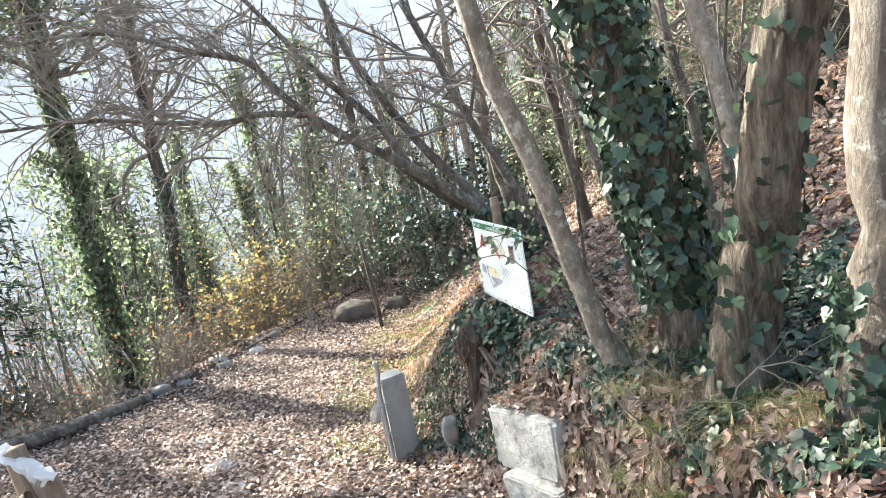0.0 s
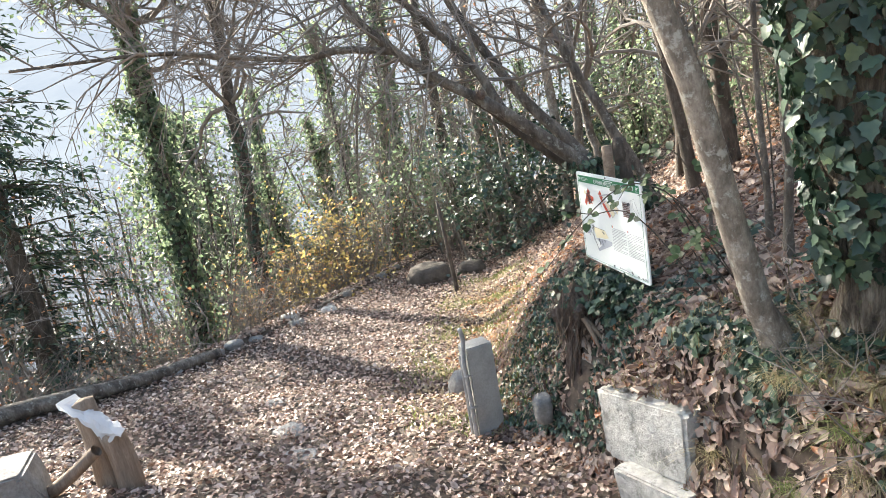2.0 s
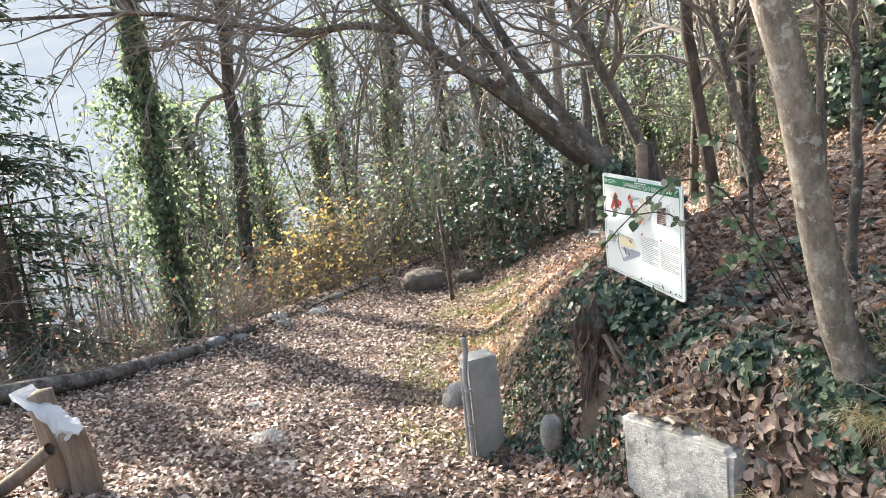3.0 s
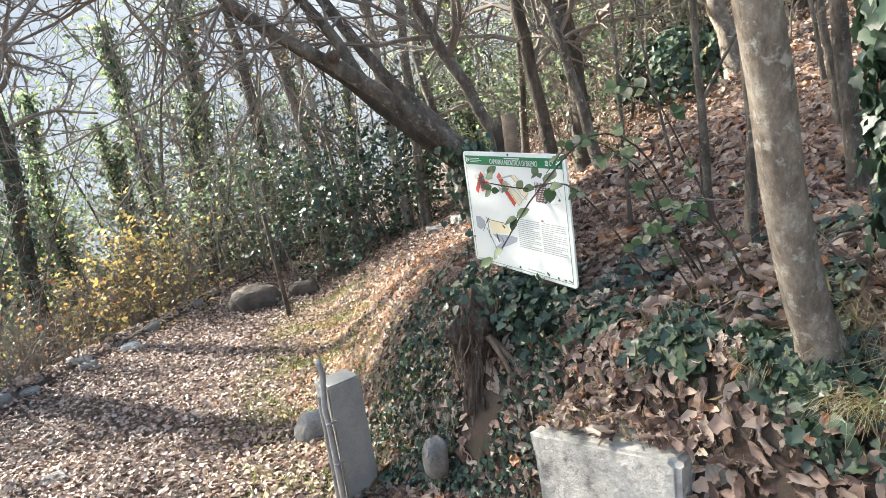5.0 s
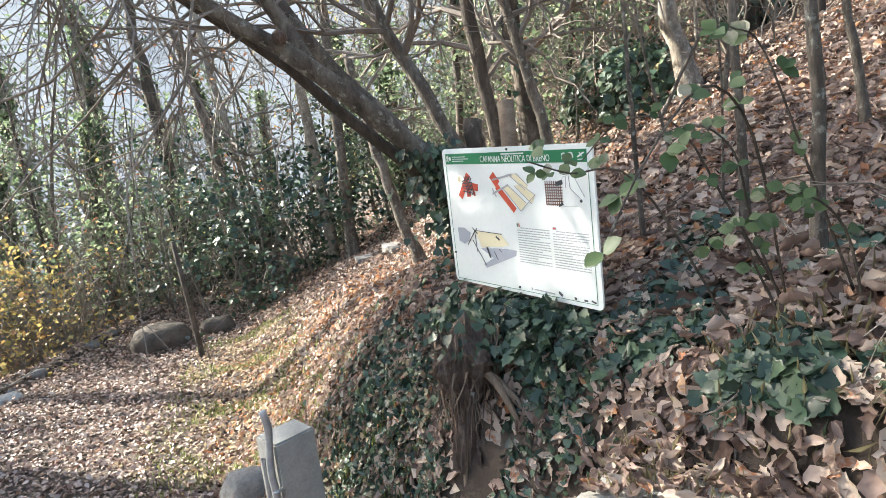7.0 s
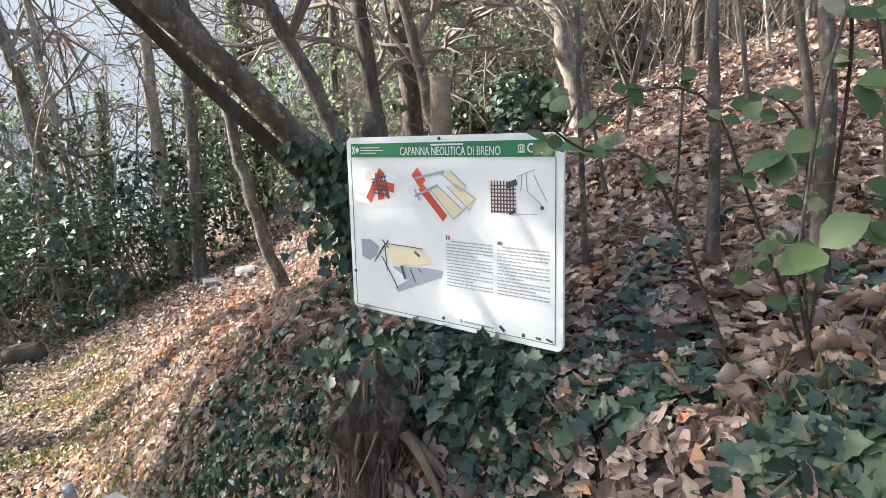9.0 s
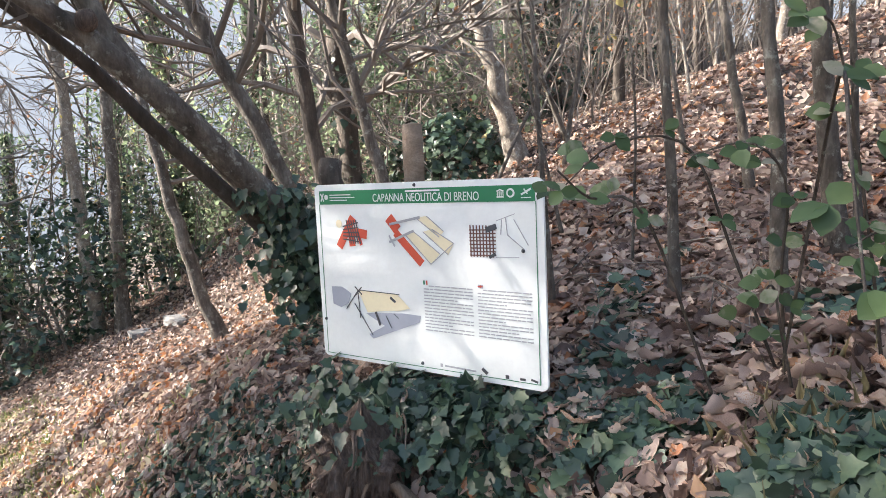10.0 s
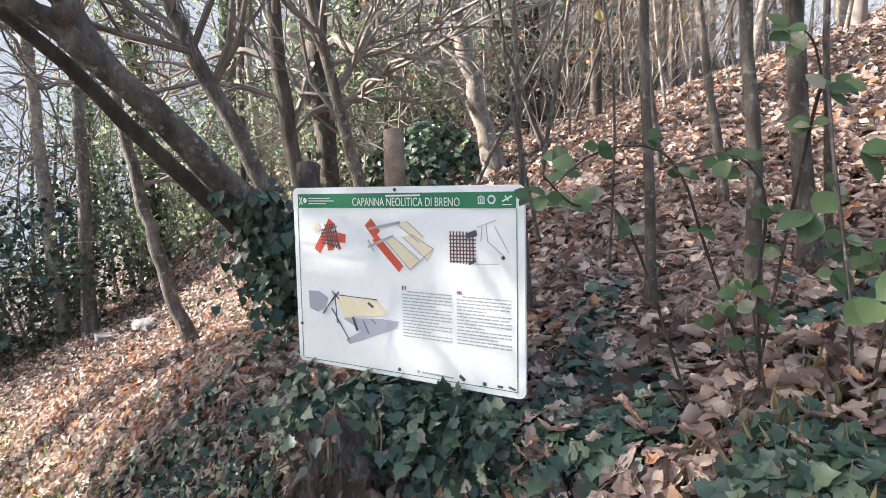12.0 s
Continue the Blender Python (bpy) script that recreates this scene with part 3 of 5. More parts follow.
pole(-0.01, 15.8, (-0.2, 15.8, 6.5), 0.11, 0.075, "pale bare tree trunk beside the dark evergreens", M_PALE, branches=7, low=0.5)
pole(0.35, 15.3, (0.5, 15.3, 6.8), 0.105, 0.07, "grey bare tree trunk beside the dark evergreens", M_BARK, branches=7, low=0.5)
pole(0.82, 11.06, (0.3, 11.4, 3.2), 0.075, 0.05, "slender tree leaning over the end of the bank", M_BARK, branches=4, low=0.6)
pole(1.54, 9.44, (1.2, 9.3, 5.5), 0.075, 0.05, "dark bare tree trunk behind the board", M_DARK, branches=14, low=0.3, blen=1.9)
pole(2.12, 10.3, (1.9, 10.0, 6.0), 0.12, 0.08, "dark bare tree trunk behind the board", M_DARK, branches=14, low=0.3, blen=1.9, ivy=160, ivy_size=0.08)
pole(1.79, 8.76, (1.1, 8.9, 4.5), 0.055, 0.035, "thin bare stem leaning behind the board", M_BARK, branches=14, low=0.3, blen=1.9)
pole(0.98, 8.0, (-0.3, 8.32, 4.36), 0.06, 0.04, "bare tree leaning out towards the track", M_BARK, branches=14, low=0.3, blen=1.9)
pole(0.64, 7.28, (0.54, 7.2, 2.27), 0.075, 0.06, "dark broken stump behind the board", M_DARK, "tree_stump", branches=0)
pole(-1.6, 17.0, (-2.3, 17.4, 4.5), 0.13, 0.08, "bare tree at the far bend of the track", M_BARK, branches=8, low=0.4, leaf=60)
pole(-1.0, 16.8, (-1.9, 17.4, 5.5), 0.09, 0.05, "pale thin tree at the far bend of the track", M_PALE, branches=7, low=0.4, leaf=50)
pole(-3.1, 19.3, (-3.3, 19.4, 6.5), 0.17, 0.10, "dark tree with a few orange leaves at the bend", M_DARK, branches=8, low=0.3, leaf=120, ivy=200, ivy_size=0.09)

# trees along the valley side
pole(-6.8, 14.3, (-6.4, 14.8, 8.0), 0.17, 0.09, "bare tree with ivied foot at the track's edge", M_DARK, branches=22, low=0.45, blen=2.6, level=3, ivy=900, ivy_size=0.085, ivy_span=(0, 0.5))
green_tree = pole(-7.0, 12.1, (-7.1, 12.5, 9.2), 0.17, 0.09, "tree thickly hung with light green ivy", M_DARK, branches=60, low=0.55, blen=2.5, level=3, ivy=3200, ivy_size=0.10, ivy_span=(0, 0.75), ivy_mat=M_FOLIAGE, name="ivy_tree")
n = 3600
high = rng.uniform(0, 1, n) ** 0.8
hang = 0.55 * (0.35 + np.sin(np.pi * np.clip(high * 0.9 + 0.1, 0, 1))) * (0.75 + 0.35 * np.sin(high * 23))
cloud = rng.normal(0, 1, (n, 3)) * np.stack([hang, hang, 0 * hang], -1) + np.stack([-0.5 * high + 0.15 * np.sin(high * 9), 0.1 * high, 0.15 + 5.4 * high], -1)
cloud = cloud[np.sin(cloud[:, 2] * 5.3 + 2 * cloud[:, 0]) + np.sin(cloud[:, 0] * 6) > -0.7]
part("hanging_ivy", leaves_mesh(SPRAY, cloud, rng.uniform(0.06, 0.13, len(cloud)), None, 0.9, np.tile((0, 0, -1.0), (len(cloud), 1))), M_FOLIAGE, green_tree, "light green hanging ivy sprays")
# added crown of ivy up high, there to shade the board and bank
n = 2900
crown = rng.normal(0, 1, (n, 3)) * (0.8, 0.75, 0.62) + (-0.35, -0.2, 8.15)
crown = crown[np.sin(crown[:, 2] * 4.1) * np.sin(crown[:, 0] * 4.7) + np.sin(crown[:, 1] * 5.2) > -0.9]
part("ivy_crown", leaves_mesh(SPRAY, crown, rng.uniform(0.08, 0.15, len(crown)), None, 0.9), M_FOLIAGE, green_tree, "added bushy ivy crown that shades the board and bank")


def conifer(x, y, high, wide, label):
    """A tall fir: straight trunk, whorls of drooping boughs, needles along them."""
    ob = thing("conifer", (x, y, gz(x, y) - 0.1), label, "tree")
    tb = Tubes()
    tb.add(limb_points((0, 0, 0), (0.03, 0, 1), high, 12, 0, 0.015), np.linspace(0.28, 0.03, 12), 10, 0.05)
    part("trunk", tb.mesh(), M_DARK, ob, smooth=True)
    tb, at, way = Tubes(), [], []
    z = 0.9
    while z < high * 0.97:
        for k in range(5):
            a = rng.uniform(0, 2 * np.pi)
            long_ = wide * (1 - 0.85 * z / high) * rng.uniform(0.6, 1.1)
            pts = limb_points((0, 0, z), (math.cos(a), math.sin(a), 0.15), long_, 7, 0.09, 0.06)
            tb.add(pts, np.linspace(0.022, 0.005, 7), 4)
            m = int(34 * long_)
            c = curve(pts, 30)[rng.integers(4, 30, m)]
            at.append(c + rng.normal(0, 0.08, (m, 3)) - (0, 0, 0.06))
            way.append(np.tile((math.cos(a) * 0.7, math.sin(a) * 0.7, -0.7), (m, 1)))
        z += rng.uniform(0.22, 0.36)
    tagged(part("crown", tb.mesh(), M_DARK, ob), kind="stuff")
    at, way = np.concatenate(at), np.concatenate(way)
    part("needles", leaves_mesh([spray_form(0.14), spray_form(0.2)], at, rng.uniform(0.13, 0.26, len(at)), None, 0.6, way), M_IVY, ob, "dark green hanging needles")
    return ob


conifer(-10.5, 12.1, 15.0, 3.0, "tall dark fir on the steep valley side")

# the young woods: a few kinds, planted over and over
kinds = []
for k in range(7):
    h = rng.uniform(5.5, 9.0)
    kinds.append(tree("young_tree", [(0, 0, 0), (rng.normal(0, 0.12), rng.normal(0, 0.12), h * 0.45), (rng.normal(0, 0.4), rng.normal(0, 0.4), h)], rng.uniform(0.045, 0.10), 0.02, (M_BARK, M_PALE, M_DARK, M_TWIG)[k % 4],
                      "bare young woodland tree", 12, rng.uniform(1.3, 2.2), 2, leaf=(0, 40, 0, 90, 0, 25, 0)[k], group="young trees of the wood", low=0.2, sides=7))
ivied = []
for k in range(3):
    h = rng.uniform(5.2, 7.2)
    ivied.append(tree("ivied_tree", [(0, 0, 0), (rng.normal(0, 0.15), rng.normal(0, 0.15), h * 0.5), (rng.normal(0, 0.3), 0, h)], 0.13, 0.05, M_DARK,
                      "tree smothered in ivy", 8, 1.5, 2, ivy=2000, ivy_size=0.12, ivy_span=(0, 1), far=True, ivy_mat=M_FOLIAGE, group="ivied trees of the wood"))
    # loose hanging sprays give the ivy an uneven outline
    base_p = rng.normal(0, 1, (2400, 3)) * (0.5, 0.5, 0.0) + (0, 0, 1) * rng.uniform(0.3, h, (2400, 1))
    keep = np.sin(base_p[:, 2] * 3.1 + k) + np.sin(base_p[:, 0] * 5) > -0.3
    base_p = base_p[keep]
    part("hanging_ivy", leaves_mesh(SPRAY, base_p, rng.uniform(0.06, 0.14, len(base_p)), None, 1.0), M_FOLIAGE, ivied[-1], "lighter green sprays")


def shrub(name, label, height, wide, stems, leaves, leaf_size, mat, group):
    """A bush of many stems with small leaves along them."""
    ob = thing(name, (0, 0, 0), label, "shrub", group)
    tb = Tubes()
    tips = []
    for k in range(stems):
        a = rng.uniform(0, 2 * np.pi)
        s = np.array((math.cos(a), math.sin(a), 0)) * rng.uniform(0, wide * 0.3)
        tips += twigs(tb, s - (0, 0, 0.1), np.array((math.cos(a) * wide / height * 0.6, math.sin(a) * wide / height * 0.6, 1)), height * rng.uniform(0.5, 1), rng.uniform(0.008, 0.018), 2)
    part("thicket", tb.mesh(), M_TWIG, ob)
    if leaves:
        t = np.array(tips)
        p = t[rng.integers(0, len(t), leaves)] + rng.normal(0, 0.13, (leaves, 3))
        part("foliage", leaves_mesh(SPRAY, p, rng.uniform(0.6, 1.3, leaves) * leaf_size, None, 0.8), mat, ob)
    return ob


evergreen = [shrub("evergreen_shrub", "dense dark evergreen shrub at the wood's edge", 2.8 + k, 1.3, 16, 1900, 0.09, M_FOLIAGE, "evergreen shrubs") for k in range(2)]
# shade put into the colour: dark ivy_leaves where the others have evergreen_leaves
deep = shrub("dark_evergreen", "tall evergreen with shade put into its dark green leaves", 3.9, 1.6, 20, 5000, 0.12, M_IVY, "evergreen shrubs")
golden = [shrub("yellow_shrub", "thin shrub with yellow autumn leaves", 2.7, 1.4, 9, 520, 0.10, M_YELLOW, "yellow-leaved shrubs") for k in range(2)]
scrub = [shrub("bare_scrub", "bare tangled scrub of thin brown stems", 1.8 + 0.5 * k, 1.3, 9, 70, 0.07, M_RUSSET, "bare scrub") for k in range(3)]


def plant(kind, x, y, scale=1.0):
    sway = 14 if kind.name.startswith("thin_stem") else 3
    return copy_thing(kind, pose(x, y, gz(x, y) - 0.05, rng.normal(0, sway), rng.normal(0, sway) - 3, rng.uniform(0, 360)) @ Matrix.Scale(scale, 4))


def place_first(kind, x, y):
    kind.location = (x, y, gz(x, y) - 0.05)


spots = [(-9.5, 15.5), (-4.6, 21.5), (4.6, 13.5), (-11.0, 11.5), (8.4, 9.3), (2.9, 14.6), (-6.0, 19.0)]
for kind, (x, y) in zip(kinds, spots):
    place_first(kind, x, y)
for kind, (x, y) in zip(ivied, [(-6.9, 19.8), (-2.4, 21.0), (3.6, 17.5)]):
    place_first(kind, x, y)
place_first(evergreen[0], -6.6, 17.9)
place_first(evergreen[1], -3.4, 20.6)
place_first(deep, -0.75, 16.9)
place_first(golden[0], -5.2, 15.2)
place_first(golden[1], -6.4, 16.6)
place_first(scrub[0], -7.6, 11.2)
place_first(scrub[1], -9.0, 9.6)
place_first(scrub[2], -8.4, 12.2)
for x, y in [(-4.0, 22.5), (-7.4, 20.0), (2.4, 11.6), (3.2, 12.6), (-3.0, 18.0), (-9.6, 13.2), (-4.6, 19.4), (-8.8, 18.6), (1.4, 16.4), (4.4, 12.4), (9.4, 13.6), (-10.4, 15.4)]:
    plant(evergreen[rng.integers(0, 2)], x, y, rng.uniform(0.6, 1.1))
for x, y in [(-5.6, 16.2), (-6.0, 15.2), (-7.2, 17.4)]:
    plant(golden[rng.integers(0, 2)], x, y, rng.uniform(0.7, 1.0))
for x, y in [(-5.0, 19.5), (1.8, 17.5), (-1.5, 22.5), (0.6, 21.0), (5.2, 15.8), (8.2, 14.6)]:
    plant(ivied[rng.integers(0, 3)], x, y, rng.uniform(0.8, 1.15))
whips = [tree("thin_stem", [(0, 0, 0), (rng.normal(0, 0.15), rng.normal(0, 0.15), 2.2), (rng.normal(0, 0.35), rng.normal(0, 0.35), rng.uniform(3.6, 5.0))], rng.uniform(0.018, 0.034), 0.008, (M_PALE, M_BARK)[k % 2],
              "thin bare stem in the thicket", 9, 0.9, 1, group="thin stems of the thicket", low=0.2, sides=5, leaf=(0, 14, 0, 6)[k], leaf_mat=(None, M_YELLOW, None, M_RUSSET)[k]) for k in range(4)]
for kind, (x, y) in zip(whips, [(-7.4, 13.4), (-6.2, 15.0), (-8.1, 14.2), (-4.6, 18.2)]):
    place_first(kind, x, y)
for _ in range(20):
    y = rng.uniform(8.5, 24)
    plant(whips[rng.integers(0, 4)], float(edge_x(y)) - rng.uniform(0.5, 6.0) * rng.uniform(0.3, 1), y, rng.uniform(0.7, 1.25))
for _ in range(60):
    plant(whips[rng.integers(0, 4)], rng.uniform(-4.5, 4), rng.uniform(15.8, 21), rng.uniform(0.8, 1.3))
for _ in range(44):
    plant(whips[rng.integers(0, 4)], rng.uniform(2.4, 10), rng.uniform(6.8, 17), rng.uniform(0.7, 1.3))
for _ in range(6):
    y = rng.uniform(15, 25)
    plant(evergreen[rng.integers(0, 2)], float(edge_x(y)) - rng.uniform(3.2, 7.5), y, rng.uniform(0.9, 1.3))
for _ in range(7):
    y = rng.uniform(17.5, 26)
    plant(ivied[rng.integers(0, 3)], float(edge_x(y)) - rng.uniform(0.8, 5.5), y, rng.uniform(0.75, 1.05))
for _ in range(4):
    y = rng.uniform(13, 17.5)
    plant(golden[rng.integers(0, 2)], float(edge_x(y)) - rng.uniform(0.6, 2.6), y, rng.uniform(0.7, 1.1))
done = list(spots)
# zone (-16, -8.5, -8, 8) is out of view: trees added to shade the track
for zone, count in (((-17, -9.5, 8, 27), 20), ((-7.4, -4.2, 17.5, 28), 12), ((-4, 3, 18, 30), 14), ((1.8, 9, 9.5, 24), 24), ((6.0, 17, 6.5, 20), 32), ((5, 20, -6, 6), 24), ((-16, -8.5, -8, 8), 16), ((-6, 6, -18, -8), 12)):
    n = 0
    for _ in range(count * 6):
        x, y = rng.uniform(zone[0], zone[1]), rng.uniform(zone[2], zone[3])
        if n >= count or min((x - a) ** 2 + (y - b) ** 2 for a, b in done) < 0.5:
            continue
        done.append((x, y))
        plant(kinds[rng.integers(0, len(kinds))], x, y, rng.uniform(0.75, 1.2))
        n += 1
for _ in range(84):
    y = rng.uniform(7.0, 22)
    x = float(edge_x(y)) - rng.uniform(0.4, 4.5)
    plant(scrub[rng.integers(0, 3)], x, y, rng.uniform(0.6, 1.2))
for _ in range(40):
    plant(scrub[rng.integers(0, 3)], rng.uniform(2.5, 12), rng.uniform(9, 20), rng.uniform(0.5, 0.9))

# what closes the top of the slope
for _ in range(26):
    plant(evergreen[rng.integers(0, 2)], rng.uniform(3, 15), rng.uniform(15.5, 25), rng.uniform(0.7, 1.1))
for _ in range(44):
    plant(scrub[rng.integers(0, 3)], rng.uniform(5, 16), rng.uniform(12, 24), rng.uniform(0.9, 1.5))
for _ in range(36):
    plant(kinds[rng.integers(0, len(kinds))], rng.uniform(4, 17), rng.uniform(13, 25), rng.uniform(0.7, 1.0))


def ivy_mound(x, y, wide, high, label):
    ob = thing("ivy_mound", (x, y, gz(x, y)), label, "ivy")
    n = 1500
    a, b = rng.uniform(0, 2 * np.pi, n), rng.uniform(0.05, 1.0, n)
    lump = 1 + 0.25 * np.sin(3 * a + 1) + 0.15 * np.sin(7 * a)
    out = np.stack([np.cos(a) * np.sqrt(1 - b * b), np.sin(a) * np.sqrt(1 - b * b), b], -1)
    p = out * np.stack([wide * lump, wide * lump, high * (0.85 + 0.15 * lump)], -1) * rng.uniform(0.8, 1.05, (n, 1)) - (0, 0, 0.1)
    part("foliage", leaves_mesh([IVY], p, rng.uniform(0.06, 0.11, n), out, 0.5), M_IVY, ob)
    tb = Tubes()
    for k in range(14):
        twigs(tb, (rng.normal(0, wide * 0.3), rng.normal(0, wide * 0.3), -0.1), rng.normal(0, 0.5, 3) + (0, 0, 1), high * 1.1, 0.01, 1)
    part("thicket", tb.mesh(), M_TWIG, ob)
    return ob


ivy_mound(3.5, 10.5, 0.75, 0.9, "dark mound of ivy over old stumps on the slope")
ivy_mound(8.6, 13.0, 1.3, 1.2, "dark mound of ivy and bramble high on the slope")

# the woods further down the valley side
for _ in range(120):
    plant(kinds[rng.integers(0, len(kinds))], rng.uniform(-42, -15), rng.uniform(6, 52), rng.uniform(1.4, 2.0))
for _ in range(12):
    y = rng.uniform(20, 38)
    plant(ivied[rng.integers(0, 3)], -y * rng.uniform(0.26, 0.6), y, rng.uniform(1.3, 2.0))
for _ in range(3):
    plant(ivied[rng.integers(0, 3)], rng.uniform(-10.5, -7.5), rng.uniform(17, 22), rng.uniform(0.85, 1.1))
for _ in range(40):
    plant(kinds[rng.integers(0, len(kinds))], rng.uniform(-15, -9.5), rng.uniform(5, 27), rng.uniform(0.7, 1.0))
for _ in range(8):
    plant(evergreen[rng.integers(0, 2)], rng.uniform(-26, -11), rng.uniform(9, 36), rng.uniform(0.9, 1.3))
for _ in range(60):
    plant(scrub[rng.integers(0, 3)], rng.uniform(-15, -8), rng.uniform(5, 24), rng.uniform(0.8, 1.4))

# saplings on the slope beside the board
for x, y, top, r in ((1.24, 5.17, (1.1, 5.5, 4.2), 0.034), (1.27, 5.62, (1.35, 5.75, 4.4), 0.027), (1.0, 6.02, (1.0, 6.1, 3.6), 0.016), (2.2, 5.9, (2.0, 6.1, 4.6), 0.03), (2.6, 6.6, (2.4, 6.7, 4.5), 0.02), (1.75, 5.0, (1.9, 5.0, 3.8), 0.013), (1.5, 6.5, (1.3, 6.6, 3.6), 0.012), (2.0, 5.3, (2.2, 5.4, 4.2), 0.02), (1.4, 5.95, (1.3, 6.0, 3.4), 0.008)):
    pole(x, y, top, r * 0.8, r * 0.5, "thin bare sapling standing in leaf litter", M_BARK, "sapling", branches=4, blen=0.9, level=1, low=0.45, group="saplings on the slope")


# ---- rocks ----
def rock(name, at, size, turn, mat, label, seed=0, rough=0.16, worn=0.0, cuts=3, group=""):
    """A boulder: a block cut up, worn and roughened."""
    bm = bmesh.new()
    g = random.Random(seed)
    for sx in (-0.5, 0.5):
        for sy in (-0.5, 0.5):
            for sz in (-0.5, 0.5):
                k = 1 - g.uniform(0.0, 2.2) * rough
                bm.verts.new((sx * k, sy * (1 - g.uniform(0, 1.5) * rough), sz * (1 - g.uniform(0, 1.2) * rough)))
    for a in range(5):
        d = Vector((g.gauss(0, 1), g.gauss(0, 1), g.gauss(0, 1))).normalized()
        bm.verts.new(d * 0.56)
    hull = bmesh.ops.convex_hull(bm, input=bm.verts[:])
    bmesh.ops.delete(bm, geom=list({v for v in hull["geom_interior"] if isinstance(v, bmesh.types.BMVert)}), context="VERTS")
    bmesh.ops.bevel(bm, geom=bm.edges[:], offset=0.03, segments=2, affect="EDGES")
    bmesh.ops.triangulate(bm, faces=bm.faces[:])
    bmesh.ops.subdivide_edges(bm, edges=[e for e in bm.edges if e.calc_length() > 0.12], cuts=cuts, use_grid_fill=True)
    o = Vector((seed * 3.1, seed * 1.7, 0))
    for v in bm.verts:
        v.co = v.co.lerp(v.co.normalized() * 0.52, worn)
        c = v.co.copy()
        v.co += c.normalized() * rough * (0.22 * noise.noise(c * 3 + o) + 0.14 * noise.noise(c * 9 + o) + 0.08 * noise.noise(c * 25 + o))
        v.co = Vector((v.co.x * size[0], v.co.y * size[1], v.co.z * size[2]))
    ob = part(name, bm, mat, smooth=worn > 0.3)
    ob.matrix_world = pose(*at, *turn)
    return tagged(ob, label, "rock", group)


rock("boulder", (0.43, 4.735, 0.915), (0.76, 0.40, 0.42), (-3, -10, -54.5), M_ROCK, "pale limestone block set into the bank, black-stained", 3, 0.075, cuts=6)
rock("boulder", (0.80, 4.335, 1.0), (0.44, 0.42, 0.42), (2, 8, -50), M_GREYROCK, "dark grey stone block beside the pale limestone", 5, 0.10, cuts=5)
rock("boulder", (0.44, 4.57, 0.58), (0.62, 0.44, 0.36), (0, -6, -52), M_ROCK, "pale mossy limestone block at the bank's foot", 8, 0.12, cuts=5)
rock("stone", (-0.33, 5.83, 0.50), (0.16, 0.14, 0.26), (10, 0, 20), M_GREYROCK, "grey stone in the ivied bank", 6, 0.2, worn=0.4)
rock("stone", (-1.27, 7.72, gz(-1.27, 7.72) + 0.06), (0.38, 0.32, 0.36), (0, 8, 15), M_GREYROCK, "grey rounded stone behind the concrete post", 9, 0.15, worn=0.65)
rock("boulder", (-3.05, 14.45, gz(-3.05, 14.45) + 0.12), (0.95, 0.75, 0.56), (0, 0, 12), M_DARKROCK, "dark earthy boulder at the track's end", 11, 0.2, worn=0.75)
rock("boulder", (-2.2, 14.95, gz(-2.2, 14.95) + 0.08), (0.6, 0.45, 0.36), (0, 0, -8), M_DARKROCK, "low dark boulder at the track's end", 12, 0.2, worn=0.7)
for k in range(16):
    y = 9.4 + k * 0.44 + rng.uniform(-0.2, 0.2)
    x = float(edge_x(y)) + 0.10 + rng.uniform(-0.22, 0.22)
    s = rng.uniform(0.09, 0.27)
    rock("stone", (x, y, gz(x, y) + s * 0.02), (s * 1.4, s, s * 0.7), (0, 0, rng.uniform(0, 90)), M_ROCK if k in (7, 8, 12) else M_GREYROCK, "rough stone edging the track", 20 + k, 0.2, worn=0.45, cuts=2, group="stones edging the track")
for x, y, s in ((-2.9, 6.8, 0.26), (-3.6, 7.9, 0.2), (-2.5, 6.1, 0.22), (-4.2, 9.2, 0.18), (-1.9, 12.0, 0.2), (-2.1, 12.3, 0.16), (0.9, 13.6, 0.4), (0.5, 14.0, 0.35)):
    rock("stone", (x, y, gz(x, y) - s * 0.04), (s * 1.5, s, s * 0.35), (0, 0, rng.uniform(0, 180)), M_GREYROCK, "flat grey stone sunk in the ground", int(70 + x * 7), 0.18, cuts=2)
rock("boulder", (-4.55, 5.15, gz(-4.55, 5.15) + 0.1), (0.7, 0.6, 0.6), (0, 0, 30), M_GREYROCK, "grey boulder beside the barrier post", 33, 0.16)


# ---- concrete post with its steel pipe ----
def box(bm, lo, hi, taper=0.0):
    v = []
    for z in (lo[2], hi[2]):
        k = taper if z == hi[2] else 0
        for x, y in ((lo[0] + k, lo[1] + k), (hi[0] - k, lo[1] + k), (hi[0] - k, hi[1] - k), (lo[0] + k, hi[1] - k)):
            v.append(bm.verts.new((x, y, z)))
    for f in ((3, 2, 1, 0), (4, 5, 6, 7), (0, 1, 5, 4), (1, 2, 6, 5), (2, 3, 7, 6), (3, 0, 4, 7)):
        bm.faces.new([v[k] for k in f])
    return bm


post = thing("concrete_post", (-0.92, 6.23, gz(-0.8, 6.3) - 0.25), "square weathered concrete post beside the track", "post")
post.rotation_euler = (0, 0, math.atan2(0.124, 0.21))
POST_TOP = 0.865 - post.location.z
bm = box(bmesh.new(), (0, 0, 0), (0.245, 0.20, POST_TOP), 0.006)
bmesh.ops.bevel(bm, geom=bm.edges[:], offset=0.010, segments=2, affect="EDGES")
bmesh.ops.subdivide_edges(bm, edges=bm.edges[:], cuts=3, use_grid_fill=True)
